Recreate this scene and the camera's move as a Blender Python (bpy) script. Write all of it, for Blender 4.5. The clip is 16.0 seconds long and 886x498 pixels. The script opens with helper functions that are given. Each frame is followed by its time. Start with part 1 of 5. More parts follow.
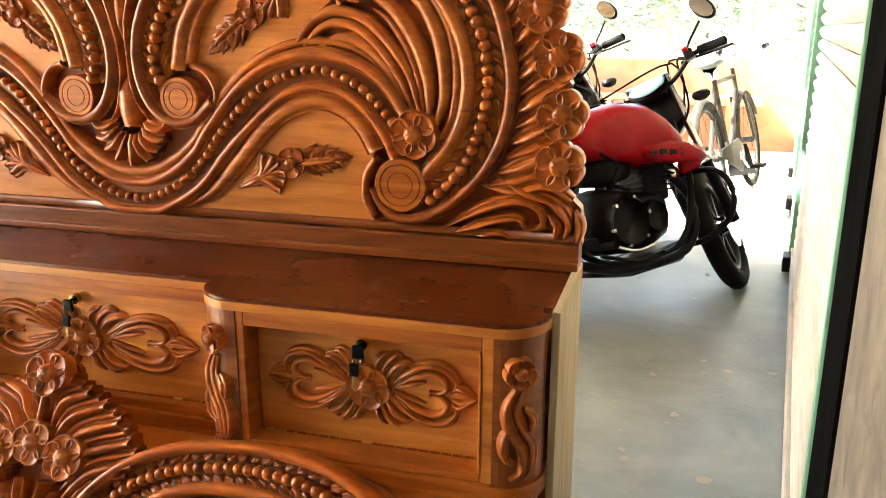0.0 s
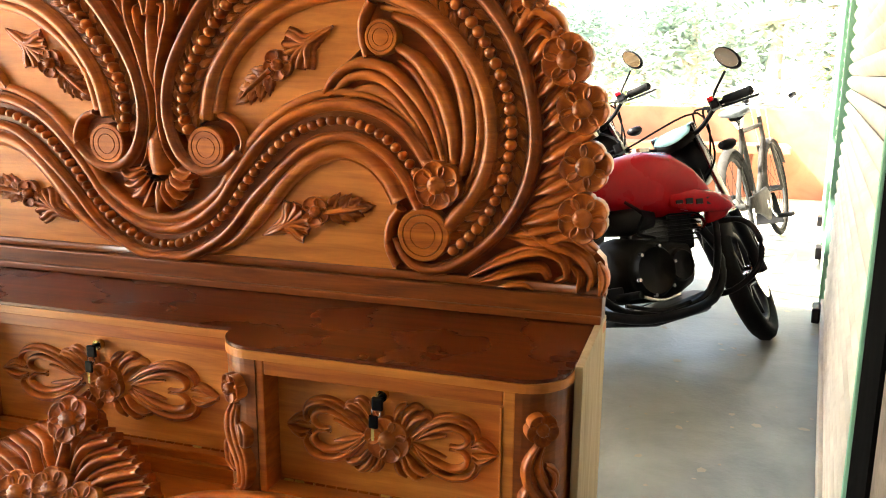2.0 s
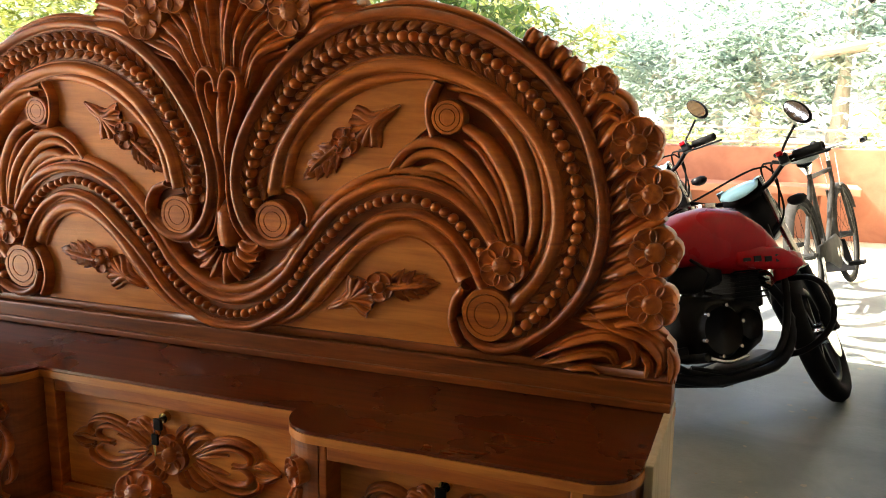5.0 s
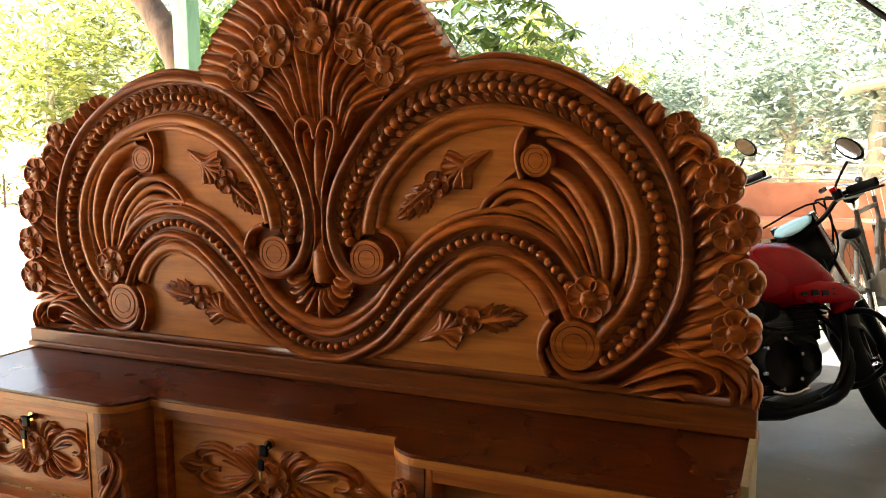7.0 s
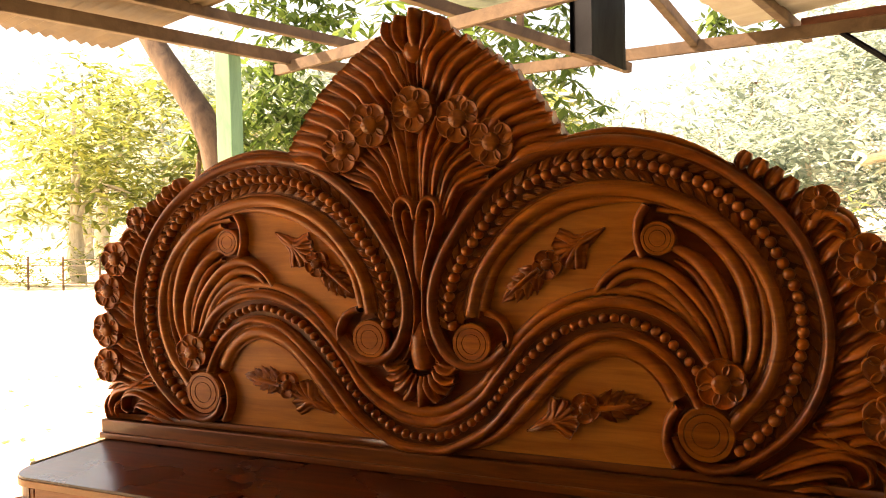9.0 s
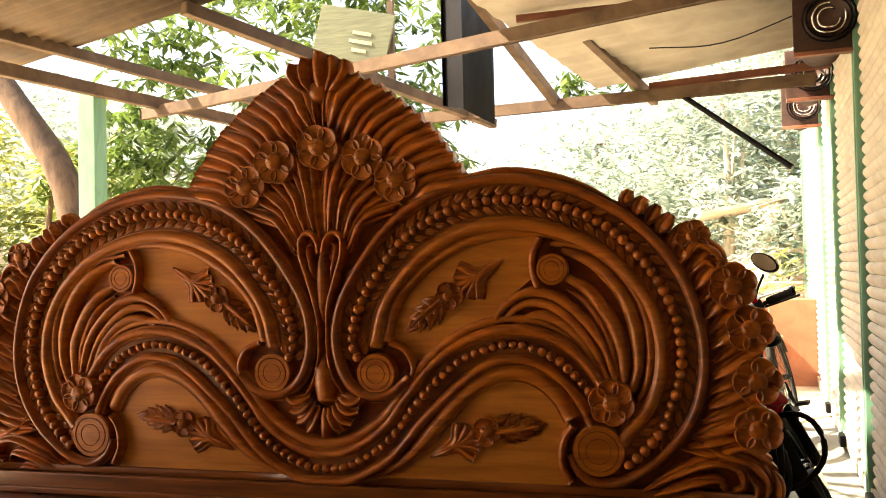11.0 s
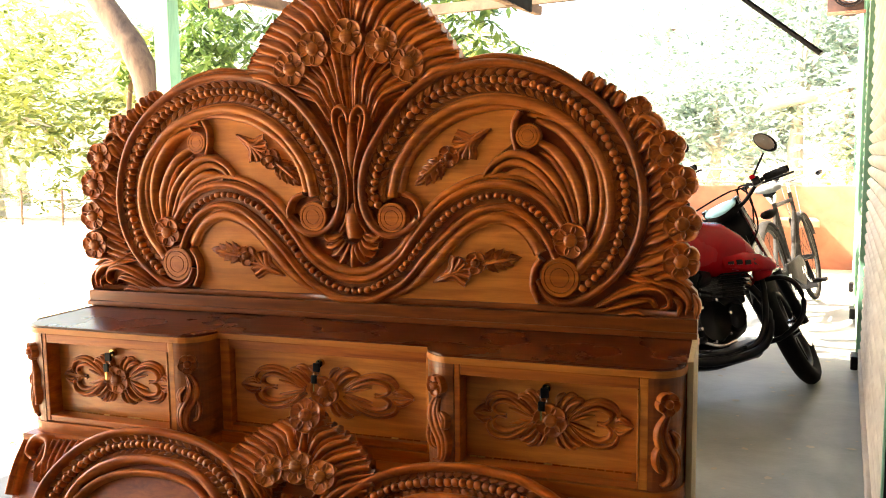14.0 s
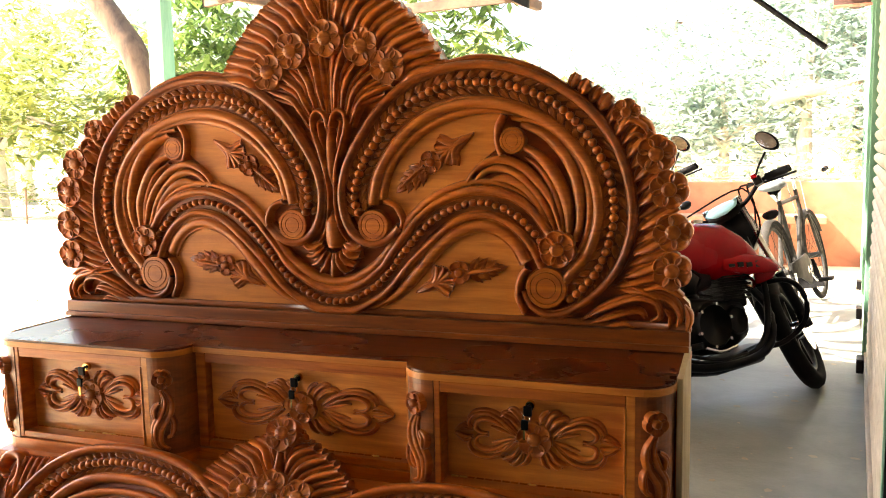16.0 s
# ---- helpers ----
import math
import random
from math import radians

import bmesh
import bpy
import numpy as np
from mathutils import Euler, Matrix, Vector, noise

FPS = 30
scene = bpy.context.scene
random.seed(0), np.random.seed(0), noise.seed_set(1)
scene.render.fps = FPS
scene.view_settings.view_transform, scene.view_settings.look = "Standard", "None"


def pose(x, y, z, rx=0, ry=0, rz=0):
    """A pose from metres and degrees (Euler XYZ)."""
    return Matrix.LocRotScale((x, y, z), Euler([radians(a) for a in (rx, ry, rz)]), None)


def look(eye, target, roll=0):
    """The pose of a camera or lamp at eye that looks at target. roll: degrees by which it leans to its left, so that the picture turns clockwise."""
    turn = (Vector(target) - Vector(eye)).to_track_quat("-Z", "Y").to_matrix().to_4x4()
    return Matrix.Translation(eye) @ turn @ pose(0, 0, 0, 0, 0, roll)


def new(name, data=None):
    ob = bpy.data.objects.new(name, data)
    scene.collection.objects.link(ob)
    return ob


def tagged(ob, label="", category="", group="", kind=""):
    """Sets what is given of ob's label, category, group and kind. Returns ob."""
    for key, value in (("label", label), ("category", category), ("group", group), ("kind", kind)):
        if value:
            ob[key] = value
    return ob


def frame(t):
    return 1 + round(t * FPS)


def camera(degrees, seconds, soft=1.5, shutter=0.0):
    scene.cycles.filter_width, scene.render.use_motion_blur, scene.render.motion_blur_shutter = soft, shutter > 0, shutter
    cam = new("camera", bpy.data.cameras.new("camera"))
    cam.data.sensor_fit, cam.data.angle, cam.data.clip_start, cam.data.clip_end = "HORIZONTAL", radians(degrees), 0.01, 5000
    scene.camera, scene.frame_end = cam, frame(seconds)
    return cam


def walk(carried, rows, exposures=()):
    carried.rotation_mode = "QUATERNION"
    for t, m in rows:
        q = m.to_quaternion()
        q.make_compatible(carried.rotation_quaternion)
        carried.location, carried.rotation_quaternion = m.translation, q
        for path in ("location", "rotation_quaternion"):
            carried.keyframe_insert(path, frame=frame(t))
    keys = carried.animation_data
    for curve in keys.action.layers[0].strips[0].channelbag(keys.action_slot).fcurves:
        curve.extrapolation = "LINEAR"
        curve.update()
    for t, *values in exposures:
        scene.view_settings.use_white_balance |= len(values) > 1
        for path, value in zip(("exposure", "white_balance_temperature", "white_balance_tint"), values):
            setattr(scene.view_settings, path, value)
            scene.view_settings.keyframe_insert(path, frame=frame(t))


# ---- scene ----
cam = camera(56.7, 16.0, soft=1.0)
EXPOSURES = [(0, 4.6, 6800, 6), (1.5, 4.5, 6700, 6), (3, 3.85, 6700, 7), (5.5, 3.25, 6700, 9), (7, 3.05, 7200, 12), (8, 2.8, 8400, 18), (9.7, 2.6, 10400, 24), (12, 2.9, 7100, 9), (13, 2.95, 7000, 10), (14, 3.75, 7300, 13), (16, 3.75, 7300, 13)]
PATH = [
    (0, (1.136, -1.522, 1.088), (0.613, 0.335, 0.563), 0.3),
    (0.5, (1.153, -1.517, 1.094), (0.611, 0.343, 0.599), 0.2),
    (1, (1.166, -1.522, 1.095), (0.607, 0.34, 0.627), 0.4),
    (1.5, (1.168, -1.518, 1.099), (0.595, 0.343, 0.644), 0.4),
    (2, (1.139, -1.512, 1.099), (0.549, 0.352, 0.677), 0.5),
    (2.5, (1.087, -1.493, 1.097), (0.495, 0.375, 0.697), 1.3),
    (3, (1.051, -1.464, 1.085), (0.46, 0.41, 0.713), 1.5),
    (3.2, (1.063, -1.449, 1.069), (0.471, 0.429, 0.72), 1.8),
    (5.3, (1.111, -1.508, 1.206), (0.377, 0.319, 0.852), 0.2),
    (5.5, (1.105, -1.536, 1.207), (0.369, 0.291, 0.864), 0.2),
    (6, (1.076, -1.624, 1.207), (0.341, 0.209, 0.891), 0.1),
    (6.5, (1.059, -1.654, 1.209), (0.313, 0.179, 0.926), 0.1),
    (7, (1.036, -1.631, 1.205), (0.241, 0.185, 0.943), -0.4),
    (7.5, (1.01, -1.584, 1.193), (0.149, 0.208, 0.981), -1.4),
    (8, (0.962, -1.569, 1.196), (0.052, 0.206, 1.045), -1.6),
    (8.5, (0.903, -1.598, 1.204), (-0.01, 0.178, 1.088), -1.4),
    (9, (0.813, -1.638, 1.215), (-0.012, 0.182, 1.136), -1.3),
    (9.5, (0.744, -1.632, 1.225), (0.064, 0.248, 1.18), -0.9),
    (9.7, (0.726, -1.604, 1.227), (0.094, 0.294, 1.201), -0.8),
    (11.8, (0.799, -1.845, 1.136), (0.312, 0.094, 1.188), -1.4),
    (12, (0.876, -1.857, 1.134), (0.348, 0.072, 1.167), -1.1),
    (12.5, (0.994, -1.908, 1.144), (0.379, -0.005, 1.118), 0.0),
    (13, (1.027, -2.005, 1.133), (0.396, -0.109, 1.048), 0.1),
    (13.5, (1.032, -2.116, 1.116), (0.392, -0.227, 0.963), -0.0),
    (14, (1.044, -2.171, 1.105), (0.39, -0.294, 0.886), -0.7),
    (14.5, (1.054, -2.145, 1.114), (0.385, -0.276, 0.877), -0.9),
    (15, (1.082, -2.051, 1.124), (0.413, -0.181, 0.885), -0.9),
    (15.5, (1.095, -1.998, 1.132), (0.42, -0.13, 0.893), -1.0),
    (16, (1.082, -2.063, 1.133), (0.408, -0.195, 0.902), -1.1),
]
walk(cam, [(t, look(eye, target, roll)) for t, eye, target, roll in PATH], EXPOSURES)

# ---- world and sun ----
world = bpy.data.worlds.new("sky")
scene.world = world
world.use_nodes = True
wn = world.node_tree.nodes
sky = wn.new("ShaderNodeTexSky")
sky.sky_type = "NISHITA"
sky.sun_disc = False
sky.sun_elevation = radians(47)
sky.sun_rotation = radians(-99)
sky.air_density, sky.dust_density = 1.0, 2.5
wn["Background"].inputs["Strength"].default_value = 0.10
world.node_tree.links.new(sky.outputs["Color"], wn["Background"].inputs["Color"])
sun_data = bpy.data.lights.new("sun", "SUN")
sun_data.energy, sun_data.angle, sun_data.color = 5.0, radians(0.6), (1.0, 0.93, 0.82)
sun = new("sun", sun_data)
sun.matrix_world = look((-6, -1, 6.5), (0, 0, 0))

# ---- materials ----


def base_mat(name):
    m = bpy.data.materials.new(name)
    m.use_nodes = True
    return m, m.node_tree, m.node_tree.nodes["Principled BSDF"]


def grain(name, light, dark, rough=0.35, stretch=(3, 3, 40), scale=1.0, bump=0.15, spots=0.25, metal=0.0, coat=0.0, vary=0.12, fine=60.0, spec=0.38):
    """Two-scale noise material in object space: a stretched grain and broad stains, varied from piece to piece."""
    m, t, b = base_mat(name)
    n, lk = t.nodes, t.links
    co = n.new("ShaderNodeTexCoord")
    info = n.new("ShaderNodeObjectInfo")
    off = n.new("ShaderNodeVectorMath")
    off.operation = "MULTIPLY_ADD"
    lk.new(info.outputs["Random"], off.inputs[0])
    off.inputs[1].default_value = (7.3, 3.1, 5.7)
    lk.new(co.outputs["Object"], off.inputs[2])
    mp = n.new("ShaderNodeMapping")
    mp.inputs["Scale"].default_value = [v * scale for v in stretch]
    lk.new(off.outputs[0], mp.inputs["Vector"])
    g = n.new("ShaderNodeTexNoise")
    g.inputs["Scale"].default_value, g.inputs["Detail"].default_value, g.inputs["Roughness"].default_value = 2.0, 8, 0.62
    g.inputs["Distortion"].default_value = 0.6
    lk.new(mp.outputs["Vector"], g.inputs["Vector"])
    st = n.new("ShaderNodeTexNoise")
    st.inputs["Scale"].default_value, st.inputs["Detail"].default_value = 3.1 * scale, 5
    lk.new(off.outputs[0], st.inputs["Vector"])
    ramp = n.new("ShaderNodeValToRGB")
    ramp.color_ramp.elements[0].position, ramp.color_ramp.elements[1].position = 0.32, 0.68
    ramp.color_ramp.elements[0].color, ramp.color_ramp.elements[1].color = (*dark, 1), (*light, 1)
    lk.new(g.outputs["Fac"], ramp.inputs["Fac"])
    hsv = n.new("ShaderNodeHueSaturation")
    val = n.new("ShaderNodeMath")
    val.operation = "MULTIPLY_ADD"
    val.inputs[1].default_value, val.inputs[2].default_value = spots * 2, 1 - spots
    lk.new(st.outputs["Fac"], val.inputs[0])
    val2 = n.new("ShaderNodeMath")
    val2.operation = "MULTIPLY_ADD"
    val2.inputs[1].default_value = vary
    lk.new(info.outputs["Random"], val2.inputs[0])
    lk.new(val.outputs[0], val2.inputs[2])
    lk.new(val2.outputs[0], hsv.inputs["Value"])
    lk.new(ramp.outputs["Color"], hsv.inputs["Color"])
    lk.new(hsv.outputs["Color"], b.inputs["Base Color"])
    rr = n.new("ShaderNodeMath")
    rr.operation = "MULTIPLY_ADD"
    rr.inputs[1].default_value, rr.inputs[2].default_value = 0.3, rough - 0.15
    lk.new(st.outputs["Fac"], rr.inputs[0])
    lk.new(rr.outputs[0], b.inputs["Roughness"])
    b.inputs["Metallic"].default_value = metal
    b.inputs["Coat Weight"].default_value = coat * 0.35
    b.inputs["Specular IOR Level"].default_value = spec
    b.inputs["Coat Roughness"].default_value = 0.10
    if bump:
        f = n.new("ShaderNodeTexNoise")
        f.inputs["Scale"].default_value, f.inputs["Detail"].default_value = fine, 4
        lk.new(mp.outputs["Vector"] if fine < 30 else off.outputs[0], f.inputs["Vector"])
        mx = n.new("ShaderNodeMath")
        lk.new(g.outputs["Fac"], mx.inputs[0])
        lk.new(f.outputs["Fac"], mx.inputs[1])
        bp = n.new("ShaderNodeBump")
        bp.inputs["Strength"].default_value, bp.inputs["Distance"].default_value = bump, 0.004
        lk.new(mx.outputs[0], bp.inputs["Height"])
        lk.new(bp.outputs["Normal"], b.inputs["Normal"])
    return m


WOOD = grain("polished_teak", (0.50, 0.148, 0.019), (0.24, 0.054, 0.006), 0.38, (2, 8, 26), coat=0.2)
FIELD = grain("pale_teak_field", (0.57, 0.205, 0.036), (0.35, 0.105, 0.015), 0.4, (2, 8, 22), coat=0.2)
CARVED = grain("stained_carved_teak", (0.48, 0.126, 0.015), (0.20, 0.040, 0.004), 0.34, (6, 6, 20), bump=0.18, coat=0.3, vary=0.2)
DRAWER_WOOD = grain("drawer_teak", (0.60, 0.225, 0.038), (0.36, 0.108, 0.015), 0.38, (2, 8, 24), coat=0.25)
TOP_WOOD = grain("dark_polished_top", (0.115, 0.023, 0.0033), (0.042, 0.0075, 0.0013), 0.29, (1.1, 30, 8), coat=0.25, spots=0.10, bump=0.05, spec=0.28)
RAW = grain("raw_pale_timber", (0.50, 0.42, 0.28), (0.33, 0.26, 0.16), 0.7, (14, 14, 1.5))
BEAM = grain("weathered_beam", (0.155, 0.10, 0.06), (0.07, 0.042, 0.025), 0.8, (3, 3, 3), bump=0.4)
BEAM_RED = grain("red_oxide_beam", (0.25, 0.09, 0.05), (0.13, 0.05, 0.03), 0.7, (3, 3, 3), bump=0.3)
GREEN = grain("faded_green_paint", (0.18, 0.38, 0.26), (0.11, 0.27, 0.18), 0.6, (8, 8, 2), bump=0.3)
CONCRETE = grain("grey_concrete", (0.225, 0.24, 0.215), (0.135, 0.15, 0.138), 0.5, (1, 1, 1), 1.3, bump=0.35, spots=0.35)
EARTH = grain("pale_dry_earth", (0.62, 0.56, 0.44), (0.42, 0.36, 0.25), 0.95, (1, 1, 1), 0.8, bump=0.6)
SHUTTER = grain("shutter_paint", (0.54, 0.48, 0.39), (0.36, 0.31, 0.24), 0.55, (2, 2, 2), bump=0.2, spots=0.2)
PLASTER = grain("grimy_plaster", (0.55, 0.50, 0.42), (0.34, 0.30, 0.25), 0.85, (2, 2, 2), bump=0.4)
REDWALL = grain("terracotta_paint", (0.42, 0.17, 0.10), (0.30, 0.12, 0.07), 0.75, (2, 2, 2), bump=0.3)
TIN = grain("rusty_tin_sheet", (0.105, 0.064, 0.03), (0.052, 0.028, 0.012), 0.6, (1, 1, 1), 2.0, bump=0.2)
ASBESTOS = grain("pale_roof_sheet", (0.37, 0.33, 0.26), (0.25, 0.215, 0.165), 0.8, (1, 1, 1), 1.5)
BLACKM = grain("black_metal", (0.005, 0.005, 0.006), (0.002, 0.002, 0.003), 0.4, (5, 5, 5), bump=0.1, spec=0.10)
STEEL = grain("worn_chrome", (0.62, 0.62, 0.62), (0.4, 0.4, 0.4), 0.22, (5, 5, 5), metal=1.0, bump=0)
BRASS = grain("brass", (0.75, 0.55, 0.22), (0.5, 0.34, 0.12), 0.25, (5, 5, 5), metal=1.0, bump=0)
RUBBER = grain("black_rubber", (0.007, 0.007, 0.0075), (0.0035, 0.0035, 0.0035), 0.75, (9, 9, 9), bump=0.3, spec=0.07)
REDPAINT = grain("red_gloss_paint", (0.27, 0.002, 0.007), (0.20, 0.0015, 0.005), 0.26, (3, 3, 3), bump=0, coat=0.15, spots=0.05, spec=0.14)
# Pale blue base colour paints the sky's reflection on the dial.
BLUEGLASS = grain("pale_blue_panel", (0.35, 0.62, 0.72), (0.2, 0.45, 0.55), 0.15, (3, 3, 3), bump=0)
ENGINE = grain("grey_cast_alloy", (0.006, 0.006, 0.006), (0.002, 0.002, 0.002), 0.5, (9, 9, 9), spec=0.08, bump=0.2)
BARK = grain("brown_bark", (0.15, 0.092, 0.055), (0.06, 0.036, 0.022), 0.9, (6, 6, 2), 1.0, bump=0.9)
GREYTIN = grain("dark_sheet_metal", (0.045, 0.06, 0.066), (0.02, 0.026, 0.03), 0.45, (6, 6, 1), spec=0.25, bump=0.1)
# Very dark so that the unseen south wall bounces little light.
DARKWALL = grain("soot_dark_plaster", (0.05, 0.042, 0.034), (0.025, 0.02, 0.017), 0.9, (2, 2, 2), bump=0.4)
PIER = grain("stained_cement_plaster", (0.17, 0.14, 0.11), (0.07, 0.058, 0.047), 0.9, (3, 3, 3), 2.0, bump=0.5, spots=0.4)
# Stain deepened below the carving's tone to put groove shade into the colour.
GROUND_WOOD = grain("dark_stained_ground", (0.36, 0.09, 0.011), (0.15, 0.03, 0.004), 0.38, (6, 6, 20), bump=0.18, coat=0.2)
RIMWOOD = grain("red_brown_rim", (0.34, 0.082, 0.010), (0.15, 0.032, 0.004), 0.34, (6, 6, 20), bump=0.12, coat=0.3)
RAILWOOD = grain("dark_polished_rail", (0.26, 0.075, 0.013), (0.12, 0.03, 0.006), 0.36, (2, 8, 26), coat=0.25)
# Near-black colour for gaps that would hold only shade.
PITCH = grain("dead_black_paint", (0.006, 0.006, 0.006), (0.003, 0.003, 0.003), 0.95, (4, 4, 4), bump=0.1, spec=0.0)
DARKBROWN = grain("dark_brown_steel", (0.075, 0.035, 0.025), (0.035, 0.018, 0.014), 0.6, (6, 6, 6), bump=0.2)
BRICK = grain("far_brick", (0.50, 0.36, 0.29), (0.38, 0.26, 0.21), 0.85, (3, 3, 14), bump=0.3)


def leaf_mat(name, light, dark):
    m, t, b = base_mat(name)
    n, lk = t.nodes, t.links
    geo = n.new("ShaderNodeNewGeometry")
    ramp = n.new("ShaderNodeValToRGB")
    ramp.color_ramp.elements[0].color, ramp.color_ramp.elements[1].color = (*dark, 1), (*light, 1)
    lk.new(geo.outputs["Random Per Island"], ramp.inputs["Fac"])
    lk.new(ramp.outputs["Color"], b.inputs["Base Color"])
    b.inputs["Roughness"].default_value = 0.5
    tr = n.new("ShaderNodeBsdfTranslucent")
    lk.new(ramp.outputs["Color"], tr.inputs["Color"])
    mix = n.new("ShaderNodeMixShader")
    mix.inputs["Fac"].default_value = 0.4
    lk.new(b.outputs[0], mix.inputs[1])
    lk.new(tr.outputs[0], mix.inputs[2])
    lk.new(mix.outputs[0], n["Material Output"].inputs["Surface"])
    return m


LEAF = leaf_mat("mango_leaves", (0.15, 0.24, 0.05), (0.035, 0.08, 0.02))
# Paler leaf copy with sunlight already in its colour.
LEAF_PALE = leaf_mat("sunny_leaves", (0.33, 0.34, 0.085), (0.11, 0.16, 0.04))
# Leaf colour paled and greyed to stand in for distance haze.
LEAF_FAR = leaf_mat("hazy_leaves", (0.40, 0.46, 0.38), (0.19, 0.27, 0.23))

# ---- mesh helpers ----


def mesh_object(name, verts, faces, material, parent=None, label="", smooth=False):
    me = bpy.data.meshes.new(name)
    me.from_pydata([tuple(v) for v in verts], [], faces)
    me.materials.append(material)
    if smooth:
        me.polygons.foreach_set("use_smooth", [True] * len(me.polygons))
    ob = new(name, me)
    ob.parent = parent
    return tagged(ob, label)


def part(name, bm, material, parent, label="", smooth=False):
    me = bpy.data.meshes.new(name)
    bm.to_mesh(me)
    bm.free()
    me.materials.append(material)
    if smooth:
        me.polygons.foreach_set("use_smooth", [True] * len(me.polygons))
    ob = new(name, me)
    ob.parent = parent
    return tagged(ob, label)


def again(ob, m, parent=None):
    """One more object on the same mesh data."""
    o = new(ob.name.split(".")[0], ob.data)
    o.parent = parent or ob.parent
    o.matrix_basis = m
    return o


def thing(name, label, category, group="", at=(0, 0, 0)):
    ob = new(name)
    ob.empty_display_size = 0.1
    ob.location = at
    return tagged(ob, label, category, group)


def box_bm(x0, x1, y0, y1, z0, z1, bevel=0.0, bm=None, m=None):
    bm = bm or bmesh.new()
    r = bmesh.ops.create_cube(bm, size=1)
    vs = r["verts"]
    for v in vs:
        v.co = Vector(((x0 + x1) / 2 + v.co.x * (x1 - x0), (y0 + y1) / 2 + v.co.y * (y1 - y0), (z0 + z1) / 2 + v.co.z * (z1 - z0)))
        if m:
            v.co = m @ v.co
    if bevel:
        es = list({e for v in vs for e in v.link_edges})
        bmesh.ops.bevel(bm, geom=es, offset=bevel, segments=2, affect="EDGES", profile=0.6)
    return bm


def tube_bm(points, radius, sides=8, bm=None, caps=True):
    """A round bar along 3D points; radius may be one number or one per point."""
    bm = bm or bmesh.new()
    ps = [Vector(p) for p in points]
    rs = [float(r) for r in radius] if isinstance(radius, (list, tuple)) else [radius] * len(ps)
    rings = []
    up = Vector((0.13, 0.21, 1)).normalized()
    for i, p in enumerate(ps):
        d = (ps[min(i + 1, len(ps) - 1)] - ps[max(i - 1, 0)]).normalized()
        a = d.cross(up)
        if a.length < 0.05:
            a = d.cross(Vector((1, 0, 0)))
        a.normalize()
        b = d.cross(a)
        rings.append([bm.verts.new(p + rs[i] * (math.cos(k * math.tau / sides) * a + math.sin(k * math.tau / sides) * b)) for k in range(sides)])
    for r0, r1 in zip(rings, rings[1:]):
        for k in range(sides):
            bm.faces.new((r0[k], r0[(k + 1) % sides], r1[(k + 1) % sides], r1[k]))
    if caps:
        bm.faces.new(rings[0])
        bm.faces.new(list(reversed(rings[-1])))
    return bm


def beam_bm(a, b, w, h, bm=None):
    """A squared timber from a to b, w wide and h high."""
    a, b = Vector(a), Vector(b)
    d = (b - a).normalized()
    s = d.cross(Vector((0, 0, 1))).normalized()
    u = s.cross(d)
    m = Matrix((( *s, 0), (*d, 0), (*u, 0), (0, 0, 0, 1))).transposed()
    m.translation = a
    return box_bm(-w / 2, w / 2, 0, (b - a).length, -h / 2, h / 2, 0.006, bm, m)


def spline(pts, n):
    """n points evenly along a smooth curve through pts."""
    p = np.array(pts, float)
    p = np.vstack([2 * p[0] - p[1], p, 2 * p[-1] - p[-2]])
    out = []
    for i in range(1, len(p) - 2):
        for t in np.linspace(0, 1, 14, endpoint=False):
            a, b, c, d = p[i - 1], p[i], p[i + 1], p[i + 2]
            out.append(0.5 * (2 * b + (c - a) * t + (2 * a - 5 * b + 4 * c - d) * t * t + (3 * b - a - 3 * c + d) * t ** 3))
    out.append(p[-2])
    out = np.array(out)
    s = np.concatenate([[0], np.cumsum(np.linalg.norm(np.diff(out, axis=0), axis=1))])
    q = np.linspace(0, s[-1], n)
    return np.stack([np.interp(q, s, out[:, k]) for k in range(out.shape[1])], 1)


ROUND = [(-1, -0.25), (-0.96, 0.3), (-0.72, 0.75), (-0.35, 0.96), (0, 1), (0.35, 0.96), (0.72, 0.75), (0.96, 0.3), (1, -0.25)]
COVE = [(-1, -0.25), (-1, 0.95), (-0.8, 1), (-0.5, 0.62), (0, 0.45), (0.5, 0.55), (0.8, 0.9), (1, 0.8), (1, -0.25)]
FROND = [(-1, -0.3), (-0.98, 0.45), (-0.75, 0.95), (-0.5, 1), (-0.2, 0.9), (0.08, 0.74), (0.2, 0.42), (0.32, 0.6), (0.7, 0.46), (0.95, 0.12), (1, -0.3)]
MOULD = [(-1, -0.25), (-1, 0.5), (-0.88, 0.56), (-0.82, 0.36), (-0.62, 0.78), (-0.25, 0.98), (0.25, 0.98), (0.62, 0.78), (0.82, 0.36), (0.88, 0.56), (1, 0.5), (1, -0.25)]
FLAT = [(-1, -0.25), (-1, 0.92), (-0.9, 1), (0.9, 1), (1, 0.92), (1, -0.25)]


